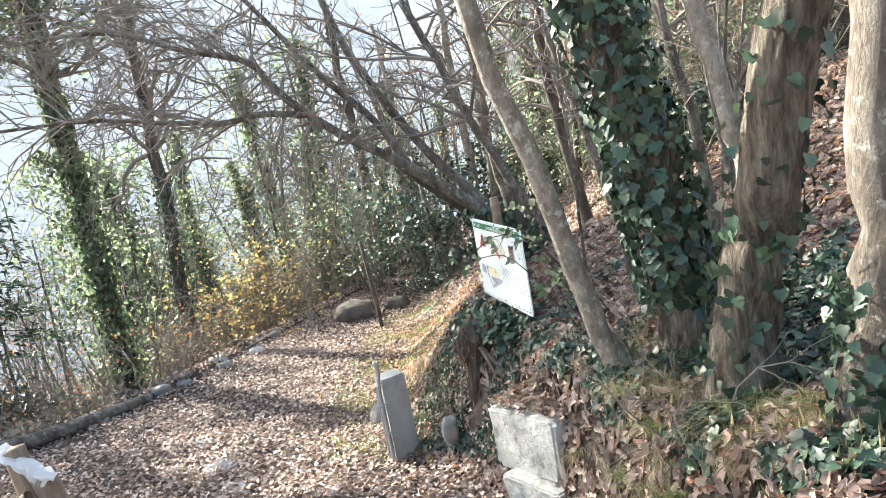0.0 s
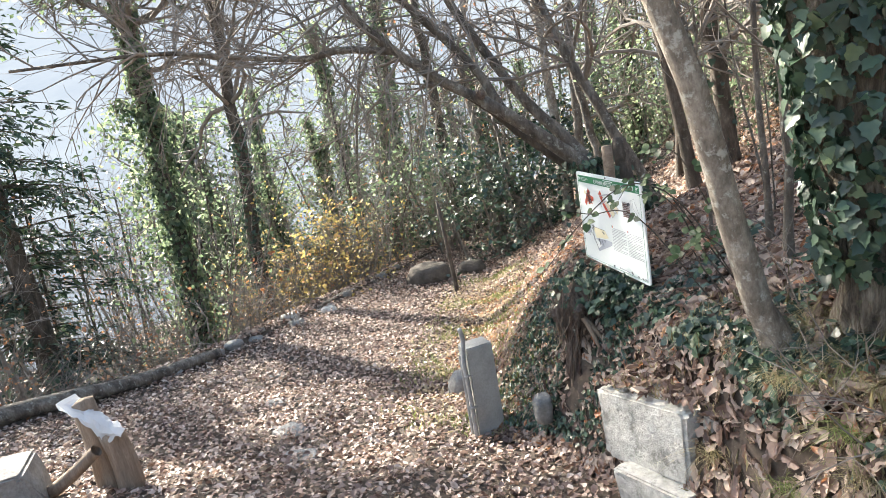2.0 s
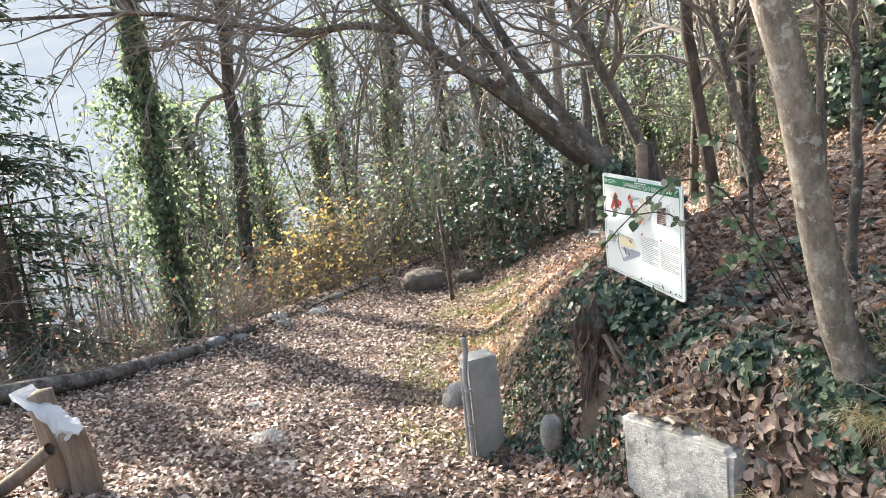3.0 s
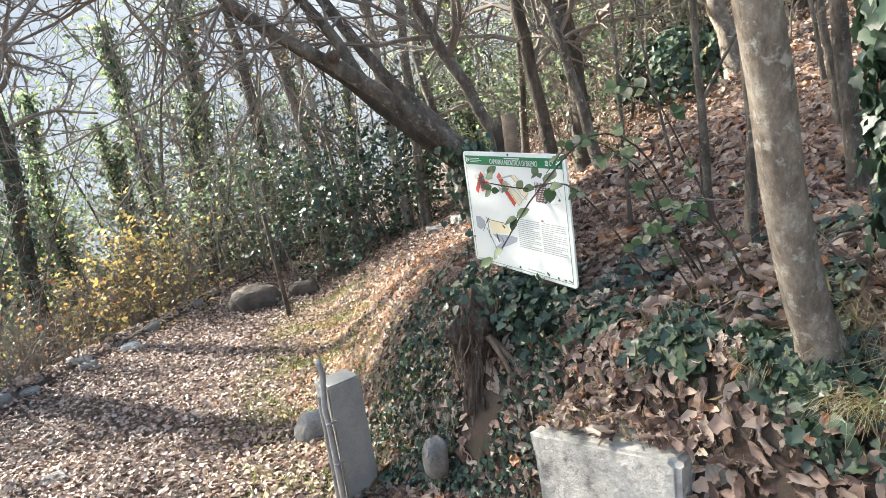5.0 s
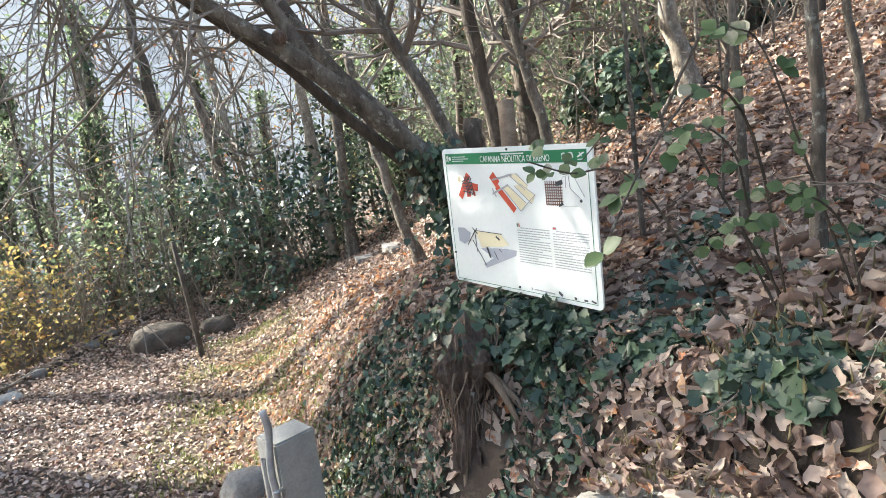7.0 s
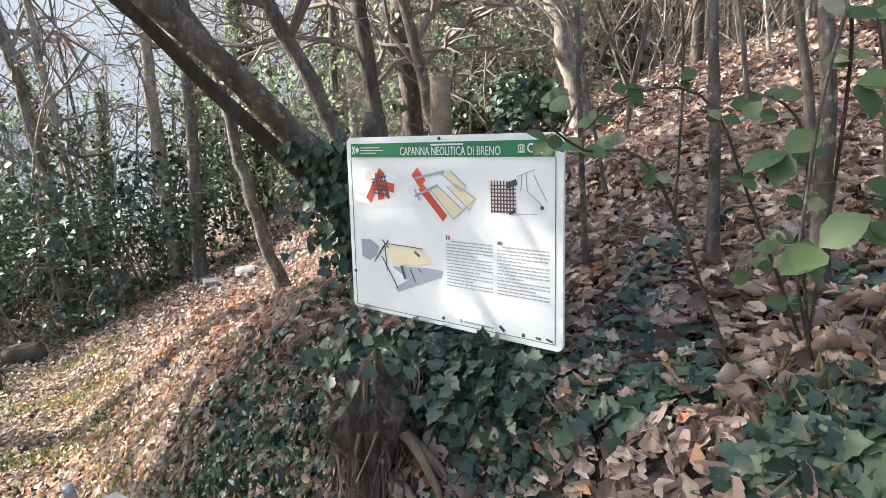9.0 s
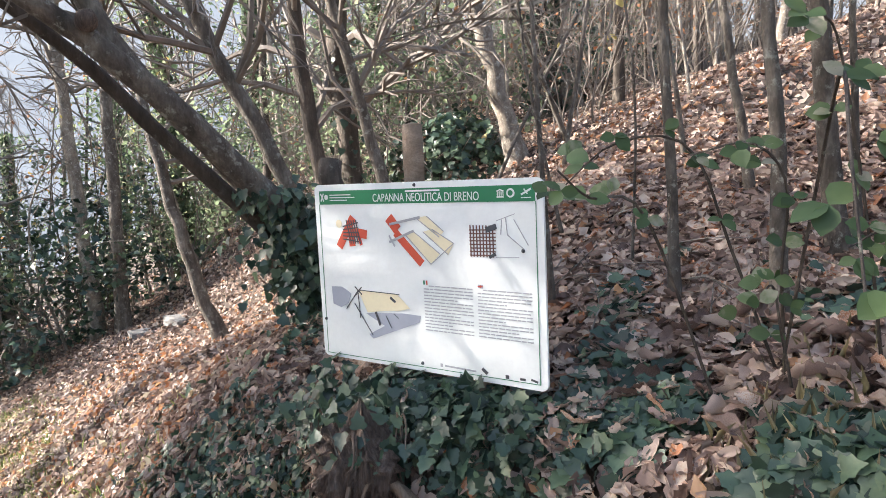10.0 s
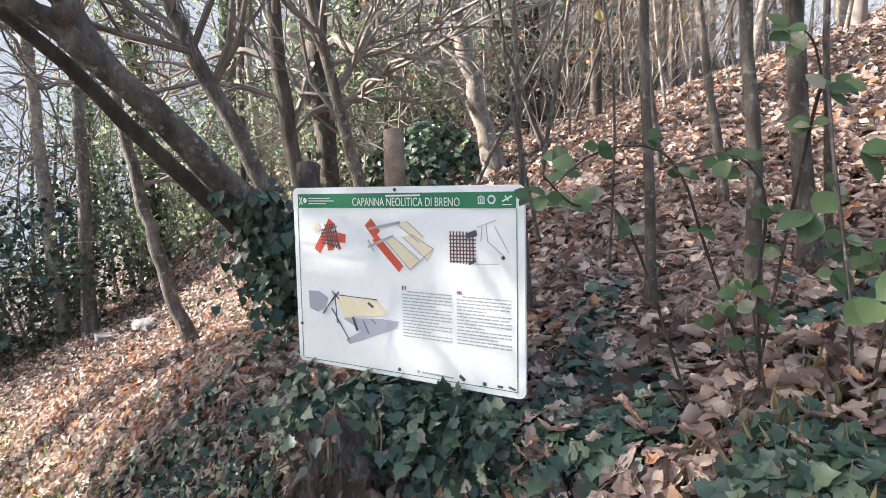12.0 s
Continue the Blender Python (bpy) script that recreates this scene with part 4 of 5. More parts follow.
for v in bm.verts:
    v.co += Vector((1, 1, 1)) * 0.004 * noise.noise(v.co * 9)
part("shaft", bm, M_CONCRETE, post)
tb = Tubes()
tb.add(curve([(-0.03, -0.005, 0.1), (-0.03, -0.005, POST_TOP - 0.3), (-0.035, 0.0, POST_TOP - 0.12), (-0.015, 0.01, POST_TOP + 0.02), (-0.005, 0.01, POST_TOP + 0.1), (-0.02, 0.01, POST_TOP + 0.19)], 18), np.full(18, 0.019), 10)
pipe = part("pipe", tb.mesh(), M_STEEL, post, "bent galvanised steel pipe", True)
for z in (POST_TOP - 0.22, POST_TOP - 0.5):
    tb = Tubes()
    tb.add([(-0.055, -0.02, z), (-0.03, -0.03, z + 0.004), (0.0, -0.012, z), (0.02, -0.008, z - 0.01)], [0.008] * 4, 6)
    part("clamp", tb.mesh(), M_STEEL, pipe, "small steel bracket")
tb = Tubes()
tb.add([(-0.045, 0.05, 0.1), (-0.04, 0.05, POST_TOP - 0.06)], [0.012, 0.012], 8)
part("rod", tb.mesh(), M_STEEL, post, "thin steel rod", True)

# the post and rail across the track, its top wrapped in a torn white sheet
lp = Vector((-3.95, 5.6, gz(-3.95, 5.6) - 0.2))
gate = thing("barrier_post", lp, "pair of rough timber posts with slanting rail and torn white sheet", "post")
gate.rotation_euler = (0, 0, radians(-18))
for x, h in ((0.0, 0.98), (0.27, 0.74)):
    tb = Tubes()
    tb.add(curve([(x, 0, 0), (x - 0.01, 0.01, h * 0.6), (x - 0.06, 0.0, h)], 8), np.linspace(0.11, 0.095, 8), 9, 0.05)
    part("timber", tb.mesh(), M_WOOD, gate, smooth=True)
tb = Tubes()
tb.add(curve([(0.22, -0.16, 0.66), (-0.1, -0.3, 0.42), (-0.6, -0.5, 0.14)], 8), np.linspace(0.05, 0.06, 8), 8, 0.04)
part("rail", tb.mesh(), M_WOOD, gate, "round slanting rail", True)
bm = bmesh.new()
sheet = []
for a in range(19):
    u = a / 18
    row = []
    for b in range(8):
        v = b / 7
        over = min(v, 0.45) / 0.45
        down = max(0.0, v - 0.45) / 0.55 * (0.02 + 0.15 * max(0.0, 1 - abs(u - 0.66) * 3.4)) * (1 + 0.25 * math.sin(a * 2.7))
        crease = 0.022 * noise.noise((u * 7, v * 4, 1.3)) + 0.012 * noise.noise((u * 19, v * 11, 4.1))
        row.append(bm.verts.new((-0.15 + 0.56 * u, 0.02 - (0.15 - 0.10 * u) * over - 0.02 * (v > 0.45) + crease, 1.03 - 0.27 * u ** 0.8 - down + crease + 0.012 * math.sin(over * 3.1))))
    sheet.append(row)
for a in range(18):
    for b in range(7):
        bm.faces.new((sheet[a][b], sheet[a + 1][b], sheet[a + 1][b + 1], sheet[a][b + 1]))
bmesh.ops.solidify(bm, geom=bm.faces[:], thickness=0.004)
part("sheet", bm, M_PAPER, gate, "torn crumpled white sheet")

# fallen logs along the brink
def log(points, r0, r1, label, mat=M_BARK):
    b = np.array(points[0], float)
    ob = thing("log", b, label, "log")
    tb = Tubes()
    tb.add(curve(np.array(points) - b, 16), np.linspace(r0, r1, 16), 10, 0.06)
    part("trunk", tb.mesh(), mat, ob, smooth=True)
    tb = Tubes()
    for k in range(3):
        q = curve(np.array(points) - b, 16)[rng.integers(4, 15)]
        twigs(tb, q, rng.normal(0, 0.5, 3) + (0, 0, 0.8), 0.5, 0.012, 1)
    part("spray", tb.mesh(), M_TWIG, ob)
    return ob


log([(x, y, gz(x, y) + 0.1) for x, y in ((-7.6, 7.2), (-7.0, 8.2), (-6.3, 9.3), (-5.7, 10.4))], 0.13, 0.09, "long grey fallen log lying along the track's edge")
log([(x, y, gz(x, y) + 0.5) for x, y in ((-8.4, 6.2), (-7.9, 6.9), (-7.4, 7.5))], 0.06, 0.07, "round rail propped at the track's edge", M_WOOD)
stick = thing("iron_stake", (-2.24, 13.15, gz(-2.24, 13.15) - 0.1), "dark upright iron stake at the track's end", "stake")
tb = Tubes()
tb.add([(0, 0, 0), (-0.04, 0.02, 0.8), (-0.1, 0.02, 1.9)], [0.045, 0.04, 0.035], 7)
part("rod", tb.mesh(), M_DARK, stick, smooth=True)

# ---- the information board ----
BL, BR, HIGH = Vector((0.13, 6.42, 1.48)), Vector((0.50, 5.49, 1.48)), 0.68
across = (BR - BL).normalized()
facing = Vector((across.y, -across.x, 0))
facing = facing if facing.x < 0 else -facing
board = thing("information_board", BL, "white information board with green header and drawings, on wooden posts", "sign")
board.matrix_world = Matrix(((across.x, 0, facing.x, BL.x), (across.y, 0, facing.y, BL.y), (0, 1, 0, BL.z), (0, 0, 0, 1)))
WIDE = (BR - BL).length


def outline(w, h, r, z, n=6):
    pts = []
    for cx, cy, a0 in ((w - r, h - r, 0), (r, h - r, 90), (r, r, 180), (w - r, r, 270)):
        pts += [(cx + r * math.cos(radians(a0 + 90 * k / n)), cy + r * math.sin(radians(a0 + 90 * k / n)), z) for k in range(n + 1)]
    return pts


def flat(points, thick=0.0012, z=0.0):
    """A thin printed shape standing a hair proud of the board."""
    bm = bmesh.new()
    f = bm.faces.new([bm.verts.new((x, y, z)) for x, y in points])
    r = bmesh.ops.extrude_face_region(bm, geom=[f])
    for v in r["geom"]:
        if isinstance(v, bmesh.types.BMVert):
            v.co.z += thick
    bmesh.ops.recalc_face_normals(bm, faces=bm.faces[:])
    bmesh.ops.triangulate(bm, faces=[f for f in bm.faces if len(f.verts) > 4])
    return bm


def joined(shapes, z=0.001, thick=0.001):
    bm = bmesh.new()
    for pts in shapes:
        one = flat(pts, thick, z)
        me = bpy.data.meshes.new("x")
        one.to_mesh(me)
        one.free()
        bm.from_mesh(me)
        bpy.data.meshes.remove(me)
    return bm


def strokes(shapes, z=0.001, thick=0.001):
    return [flat(pts, thick, z) for pts in shapes]


def drawn(name, pieces, mat, parent, label=""):
    """Each printed stroke as a part of its own."""
    for bm in pieces:
        part(name, bm, mat, parent, label)


def bar(x0, y0, x1, y1, w):
    """A stroke from one point to another."""
    d = Vector((x1 - x0, y1 - y0)).normalized() * w / 2
    return [(x0 - d.y, y0 + d.x), (x0 + d.y, y0 - d.x), (x1 + d.y, y1 - d.x), (x1 - d.y, y1 + d.x)]


bm = flat([p[:2] for p in outline(WIDE, HIGH, 0.025, 0)], 0.010, -0.010)
part("panel", bm, M_BOARD, board)
part("header", flat([(0.027, 0.604), (0.973, 0.607), (0.973, 0.659), (0.027, 0.656)], 0.001, 0.001), M_GREEN, board, "green header band")
drawn("border", strokes([bar(0.025, 0.604, 0.023, 0.012, 0.0022), bar(0.975, 0.607, 0.973, 0.020, 0.0022), bar(0.023, 0.013, 0.973, 0.021, 0.0022)]), M_GREEN, board, "thin green border line")


def lettering(text, size, x, y, mat, name="lettering", squeeze=1.0, width=None):
    cu = bpy.data.curves.new("text", "FONT")
    cu.body, cu.size, cu.extrude, cu.align_x, cu.align_y = text, size, 0.0006, "CENTER", "CENTER"
    cu.resolution_u = 3
    ob = bpy.data.objects.new("text", cu)
    scene.collection.objects.link(ob)
    bpy.context.view_layer.update()
    me = bpy.data.meshes.new_from_object(ob.evaluated_get(bpy.context.evaluated_depsgraph_get()))
    xs = [v.co.x for v in me.vertices]
    k = width / (max(xs) - min(xs)) if width else squeeze
    for v in me.vertices:
        v.co = Vector((x + v.co.x * k, y + v.co.y, 0.0030 + v.co.z))
    bpy.data.objects.remove(ob)
    return part(name, me, mat, board, "white capital letters" if mat is M_PRINT else "")


lettering("CAPANNA NEOLITICA DI BRENO", 0.042, 0.537, 0.625, M_PRINT, width=0.462)
drawn("small_print", strokes([bar(0.46, 0.648, 0.61, 0.649, 0.006)], 0.0025), M_PRINT, board)
drawn("small_print", strokes([bar(0.085, 0.640 - 0.010 * k, 0.085 + (0.11, 0.13, 0.09)[k], 0.640 - 0.010 * k, 0.0035) for k in range(3)], 0.0025), M_PRINT, board)
ring = lambda cx, cy, r, n=14: [(cx + r * math.cos(2 * math.pi * k / n), cy + r * math.sin(2 * math.pi * k / n)) for k in range(n)]
drawn("emblem", strokes([bar(0.836, 0.622, 0.862, 0.622, 0.005), bar(0.849, 0.645, 0.836, 0.640, 0.004), bar(0.849, 0.645, 0.862, 0.640, 0.004)] + [bar(0.839 + 0.007 * k, 0.625, 0.839 + 0.007 * k, 0.640, 0.003) for k in range(4)], 0.0025), M_PRINT, board, "small white temple emblem")
drawn("emblem", strokes([ring(0.887, 0.634, 0.015)], 0.0025), M_PRINT, board, "small white round emblem")
drawn("emblem", strokes([ring(0.887, 0.634, 0.009)], 0.0038), M_GREEN, board)
drawn("emblem", strokes([bar(0.925, 0.628, 0.960, 0.646, 0.006), bar(0.935, 0.646, 0.948, 0.630, 0.004), bar(0.925, 0.618, 0.96, 0.619, 0.003)], 0.0025), M_PRINT, board)
drawn("emblem", strokes([bar(0.036, 0.646, 0.052, 0.616, 0.005), bar(0.052, 0.646, 0.036, 0.616, 0.005), ring(0.066, 0.632, 0.010)], 0.0025), M_PRINT, board)
# drawing of lashed red poles
drawn("drawing", strokes([bar(0.12, 0.44, 0.20, 0.555, 0.034), bar(0.17, 0.505, 0.265, 0.49, 0.034), bar(0.185, 0.49, 0.19, 0.445, 0.03), bar(0.22, 0.50, 0.235, 0.45, 0.014)]), M_RED, board, "red poles drawn on the board")
drawn("drawing", strokes([bar(0.145, 0.52 - 0.012 * k, 0.225, 0.535 - 0.018 * k, 0.0045) for k in range(5)] + [bar(0.165 + 0.012 * k, 0.545, 0.185 + 0.012 * k, 0.455, 0.0045) for k in range(5)], 0.0025), M_INK, board)
drawn("drawing", strokes([ring(0.125, 0.53, 0.016, 9)], 0.0015), M_STRAW, board)
# drawing of the thatched frame
drawn("drawing", strokes([bar(0.375, 0.555, 0.415, 0.510, 0.040), bar(0.405, 0.500, 0.520, 0.392, 0.030)]), M_RED, board, "red pole drawn on the board")
drawn("drawing", strokes([[(0.50, 0.555), (0.55, 0.560), (0.62, 0.508), (0.60, 0.488)], [(0.455, 0.490), (0.49, 0.505), (0.60, 0.43), (0.56, 0.392)], [(0.53, 0.505), (0.57, 0.515), (0.66, 0.468), (0.635, 0.428)]]), M_STRAW, board, "straw-coloured thatch drawn on the board")
drawn("drawing", strokes([bar(0.50, 0.555, 0.60, 0.488, 0.003), bar(0.55, 0.56, 0.62, 0.508, 0.003), bar(0.455, 0.49, 0.56, 0.392, 0.003), bar(0.49, 0.505, 0.60, 0.43, 0.003), bar(0.53, 0.505, 0.635, 0.428, 0.003), bar(0.57, 0.515, 0.66, 0.468, 0.003), bar(0.38, 0.53, 0.52, 0.556, 0.009), bar(0.375, 0.465, 0.49, 0.508, 0.009), bar(0.56, 0.392, 0.66, 0.468, 0.003), bar(0.375, 0.49, 0.40, 0.45, 0.006)], 0.0028), M_GREYINK, board)
# drawing of wickerwork
drawn("drawing", strokes([bar(0.728 + 0.0125 * k, 0.425, 0.728 + 0.0125 * k, 0.53, 0.0045) for k in range(8)] + [bar(0.724, 0.43 + 0.012 * k, 0.826, 0.432 + 0.012 * k, 0.004) for k in range(8)]), M_BROWN, board, "brown wickerwork drawn on the board")
drawn("drawing", strokes([bar(0.79, 0.515, 0.83, 0.528, 0.018), bar(0.80, 0.425, 0.825, 0.437, 0.01)], 0.0025), M_INK, board)
drawn("drawing", strokes([bar(0.83, 0.545, 0.90, 0.568, 0.0025), bar(0.85, 0.55, 0.845, 0.50, 0.0025), bar(0.865, 0.555, 0.87, 0.50, 0.0025), bar(0.87, 0.50, 0.93, 0.455, 0.0025), bar(0.895, 0.55, 0.945, 0.468, 0.0025), bar(0.825, 0.425, 0.91, 0.429, 0.002)]), M_GREYINK, board)
# drawing of the hut
drawn("drawing", strokes([[(0.204, 0.278), (0.30, 0.276), (0.402, 0.272), (0.455, 0.226), (0.40, 0.212), (0.330, 0.207), (0.249, 0.194)]], 0.0022), M_STRAW, board, "straw-coloured hut roof drawn on the board")
drawn("drawing", strokes([[(0.240, 0.190), (0.35, 0.200), (0.42, 0.205), (0.503, 0.203), (0.495, 0.178), (0.27, 0.095), (0.25, 0.110), (0.33, 0.150)], [(0.065, 0.283), (0.12, 0.285), (0.168, 0.262), (0.15, 0.222), (0.11, 0.203), (0.068, 0.215)]], 0.0010), M_SHADOW, board, "blue-grey shadow drawn on the board")
drawn("drawing", strokes([bar(0.19, 0.29, 0.225, 0.262, 0.005), bar(0.225, 0.29, 0.19, 0.255, 0.005), bar(0.205, 0.275, 0.212, 0.17, 0.004), bar(0.205, 0.275, 0.14, 0.20, 0.004), bar(0.185, 0.225, 0.27, 0.11, 0.004), bar(0.20, 0.278, 0.41, 0.274, 0.003), bar(0.365, 0.26, 0.39, 0.245, 0.010), bar(0.29, 0.200, 0.31, 0.150, 0.010), bar(0.34, 0.19, 0.365, 0.145, 0.003), bar(0.38, 0.20, 0.40, 0.185, 0.003)], 0.0035), M_INK, board)
# two columns of text too small to read
for x0, x1 in ((0.522, 0.728), (0.748, 0.953)):
    lines = []
    for k in range(15):
        if k in (4, 9, 12):
            x9 = x0 + (x1 - x0) * rng.uniform(0.4, 0.8)
        else:
            x9 = x1
        y = 0.314 - 0.0113 * k
        xx = x0 + (0.022 if k == 0 else 0)
        while xx < x9 - 0.006:
            w = min(rng.uniform(0.010, 0.034), x9 - xx)
            lines.append(bar(xx, y, xx + w, y, 0.0040))
            xx += w + 0.0035
    tagged(part("text_column", joined(lines), M_GREYINK, board, "column of fine grey print"), kind="stuff")
drawn("flag", strokes([bar(0.524, 0.318, 0.524, 0.333, 0.006)]), M_GREEN, board)
drawn("flag", strokes([bar(0.536, 0.318, 0.536, 0.333, 0.006)]), M_RED, board)
drawn("flag", strokes([bar(0.750, 0.326, 0.770, 0.326, 0.012)]), M_SHADOW, board)
drawn("flag", strokes([bar(0.750, 0.326, 0.770, 0.326, 0.003), bar(0.76, 0.332, 0.76, 0.320, 0.003)], 0.0025), M_RED, board)
drawn("small_print", strokes([bar(0.60, 0.034, 0.73, 0.032, 0.006), bar(0.585, 0.04, 0.585, 0.028, 0.010)]), M_GREYINK, board)
drawn("small_print", strokes([bar(0.755, 0.045, 0.775, 0.030, 0.012), bar(0.845, 0.030, 0.858, 0.030, 0.012), bar(0.90, 0.030, 0.92, 0.030, 0.008), bar(0.94, 0.034, 0.965, 0.028, 0.007)]), M_INK, board)
for x, y in ((0.5, 0.669), (0.022, 0.15), (0.925, 0.45), (0.5, 0.03)):
    bm = bmesh.new()
    bmesh.ops.create_cone(bm, cap_ends=True, segments=8, radius1=0.007, radius2=0.004, depth=0.006, matrix=Matrix.Translation((x, y, 0.003)))
    part("screw", bm, M_INK, board, "dark screw head")
for x, top, r in ((0.455, 0.88, 0.038), (0.69, 0.6, 0.045)):
    tb = Tubes()
    tb.add(curve([(x, -0.75, -0.06), (x, 0.2, -0.058), (x + 0.004, top, -0.056)], 10), np.full(10, r), 10, 0.06)
    part("support", tb.mesh(), M_WOOD, board, "weathered reddish wooden post", True)

# old tree stump with bare roots under the board
stump = thing("old_stump", (0.0, 5.86, 1.36), "rotten fibrous tree stump with bare roots under the board", "stump")
rings, around = 44, 48
hh, aa = np.meshgrid(np.linspace(0, 1, rings), np.arange(around) * 2 * np.pi / around, indexing="ij")
flare = (0.055 + 0.095 * ss(0.40, 0.8, hh)) * (1 - 0.98 * ss(0.78, 1.0, hh))
radius = flare * (1 + 0.16 * np.sin(5 * aa + 3.2 * hh) + 0.13 * np.sin(11 * aa - 4 * hh) + 0.12 * np.sin(19 * aa + 6 * hh) + 0.07 * rng.normal(size=hh.shape))
verts = np.stack([radius * np.cos(aa) - 0.06 + 0.07 * hh, radius * np.sin(aa) * 0.9 - 0.02, -0.62 + hh * (0.70 + 0.03 * np.sin(3 * aa + 1) + 0.02 * np.sin(9 * aa))], -1).reshape(-1, 3)
i, j = np.meshgrid(np.arange(rings - 1), np.arange(around), indexing="ij")
faces = np.stack([i * around + j, i * around + (j + 1) % around, (i + 1) * around + (j + 1) % around, (i + 1) * around + j], -1).reshape(-1, 4)
part("stub", mesh_of(verts, faces), M_RED_WOOD, stump, smooth=True)
for k in range(90):
    a = rng.uniform(math.pi * 0.7, math.pi * 2.0)
    out = np.array((math.cos(a), math.sin(a), 0.0))
    top = rng.uniform(-0.28, 0.08)
    drop = rng.uniform(0.06, 0.22)
    r0, r1 = rng.uniform(0.12, 0.155), rng.uniform(0.09, 0.165)
    mid = out * (r0 + r1) * 0.5 + rng.normal(0, 0.015, 3) + (0, 0, top - drop * 0.5)
    tb = Tubes()
    tb.add(curve([out * r0 + (0, 0, top), mid, out * r1 + rng.normal(0, 0.03, 3) + (-0.02, 0, top - drop)], 8), np.linspace(rng.uniform(0.003, 0.008), 0.002, 8), 5, 0.25)
    part("root", tb.mesh(), (M_RED_WOOD, M_WOOD, M_RED_WOOD, M_BARK)[k % 4], stump)
n = 60
a, up = rng.uniform(0, 2 * np.pi, n), rng.uniform(-0.06, 0.12, n)
o = np.stack([np.cos(a), np.sin(a), 0.6 + 0 * a], -1)
p = o * np.array((0.15, 0.14, 0.0)) * (1 - 3.2 * np.maximum(0, up - 0.02))[:, None] + np.stack([0 * a, 0 * a, up], -1)
part("ivy", leaves_mesh([IVY], p, rng.uniform(0.03, 0.06, n), o, 0.4), M_IVY, stump, "ivy creeping over the top of the stump")
for dx, dy, dz in ((0.30, -0.22, -0.62), (0.16, -0.2, -0.45), (-0.1, -0.05, -0.85)):
    tb = Tubes()
    tb.add(curve([(0.0, -0.08, -0.1), (dx * 0.4, dy * 0.8, dz * 0.35), (dx * 0.8, dy * 1.1, dz * 0.7), (dx, dy, dz)], 14), np.linspace(0.024, 0.007, 14), 8, 0.15)
    part("root", tb.mesh(), M_WOOD, stump, "pale bare root hanging down the bank", True)


# ---- brambles in front of the slope ----
def bramble(at, canes, label):
    """Arching thorny canes with leaves in threes."""
    ob = thing("bramble", at, label, "bramble")
    o = Vector(at)
    for cane in canes:
        pts = curve(np.array(cane) - np.array(at), 16)
        tb = Tubes()
        tb.add(pts, np.linspace(0.005, 0.002, 16), 5)
        stem = part("cane", tb.mesh(), M_DARK, ob)
        for k in range(5, 16, 2):
            side = rng.normal(0, 1, 3) * (1, 1, 0.4)
            side /= np.linalg.norm(side)
            q = pts[k] + side * 0.035
            n = 3
            head = np.array([side + (0, 0, -0.2), np.cross(side, (0, 0, 1)) + side * 0.2, -np.cross(side, (0, 0, 1)) + side * 0.2])
            up = np.tile((-0.45, -0.55, 0.6), (n, 1))
            for one in range(n):
                part("leaf", leaves_mesh([oval_form(0.14, 0.40)], q[None], np.array([rng.uniform(0.032, 0.054)]), up[one:one + 1], 0.25, head[one:one + 1]), M_BRAMBLE, stem, smooth=True)
    return ob


bramble((0.95, 5.0, gz(0.95, 5.0)), [
    [(0.95, 5.0, gz(0.95, 5.0)), (0.72, 5.0, 1.95), (0.55, 5.0, 2.22), (0.42, 5.12, 2.24), (0.34, 5.25, 2.12)],
    [(0.9, 4.95, gz(0.9, 4.95)), (0.70, 4.85, 1.9), (0.60, 4.78, 2.12), (0.50, 4.80, 2.22), (0.42, 4.9, 2.2)],
    [(0.95, 5.0, gz(0.95, 5.0)), (0.62, 4.72, 2.15), (0.35, 4.54, 2.33), (0.1, 4.40, 2.2), (-0.08, 4.29, 2.03)],
    [(0.8, 5.1, gz(0.8, 5.1)), (0.42, 5.02, 2.05), (0.16, 4.95, 2.12), (0.0, 4.87, 2.18)],
], "green bramble sprays with leaves in threes over leaf litter")
bramble((1.0, 4.75, gz(1.0, 4.75)), [
    [(1.0, 4.75, gz(1.0, 4.75)), (0.80, 4.7, 2.0), (0.62, 4.68, 2.4), (0.5, 4.66, 2.47)],
    [(0.85, 4.9, gz(0.85, 4.9)), (0.72, 4.86, 1.75), (0.66, 4.85, 1.88), (0.6, 4.86, 1.82)],
    [(0.97, 4.7, gz(0.97, 4.7)), (0.8, 4.6, 1.9), (0.66, 4.6, 2.02), (0.55, 4.62, 2.0)],
], "green bramble sprays with broad leaves beside the saplings")

# ---- what covers the ground ----
def scattered(n, x0, x1, y0, y1, keep):
    x, y = rng.uniform(x0, x1, n), rng.uniform(y0, y1, n)
    k = keep(x, y) > rng.uniform(0, 1, n)
    return x[k], y[k]


def cover(name, n, area, keep, forms, size, mat, label, category, tilt=0.4, lift=0.01, upright=False, smooth=False):
    x, y = scattered(n, *area, keep)
    s = rng.uniform(*size, len(x))
    p = np.stack([x, y, ground_z(x, y) + lift + rng.uniform(0, 0.035, len(x))], -1)
    nn = normals(x, y)
    h = None
    if upright:
        a = rng.uniform(0, 2 * np.pi, len(x))
        nn, h = np.stack([np.cos(a), np.sin(a), 0 * a], -1), np.tile((0.0, 0.0, 1.0), (len(x), 1))
    return tagged(part(name, leaves_mesh(forms, p, s, nn, tilt, h), mat, smooth=smooth), label, category, kind="stuff")


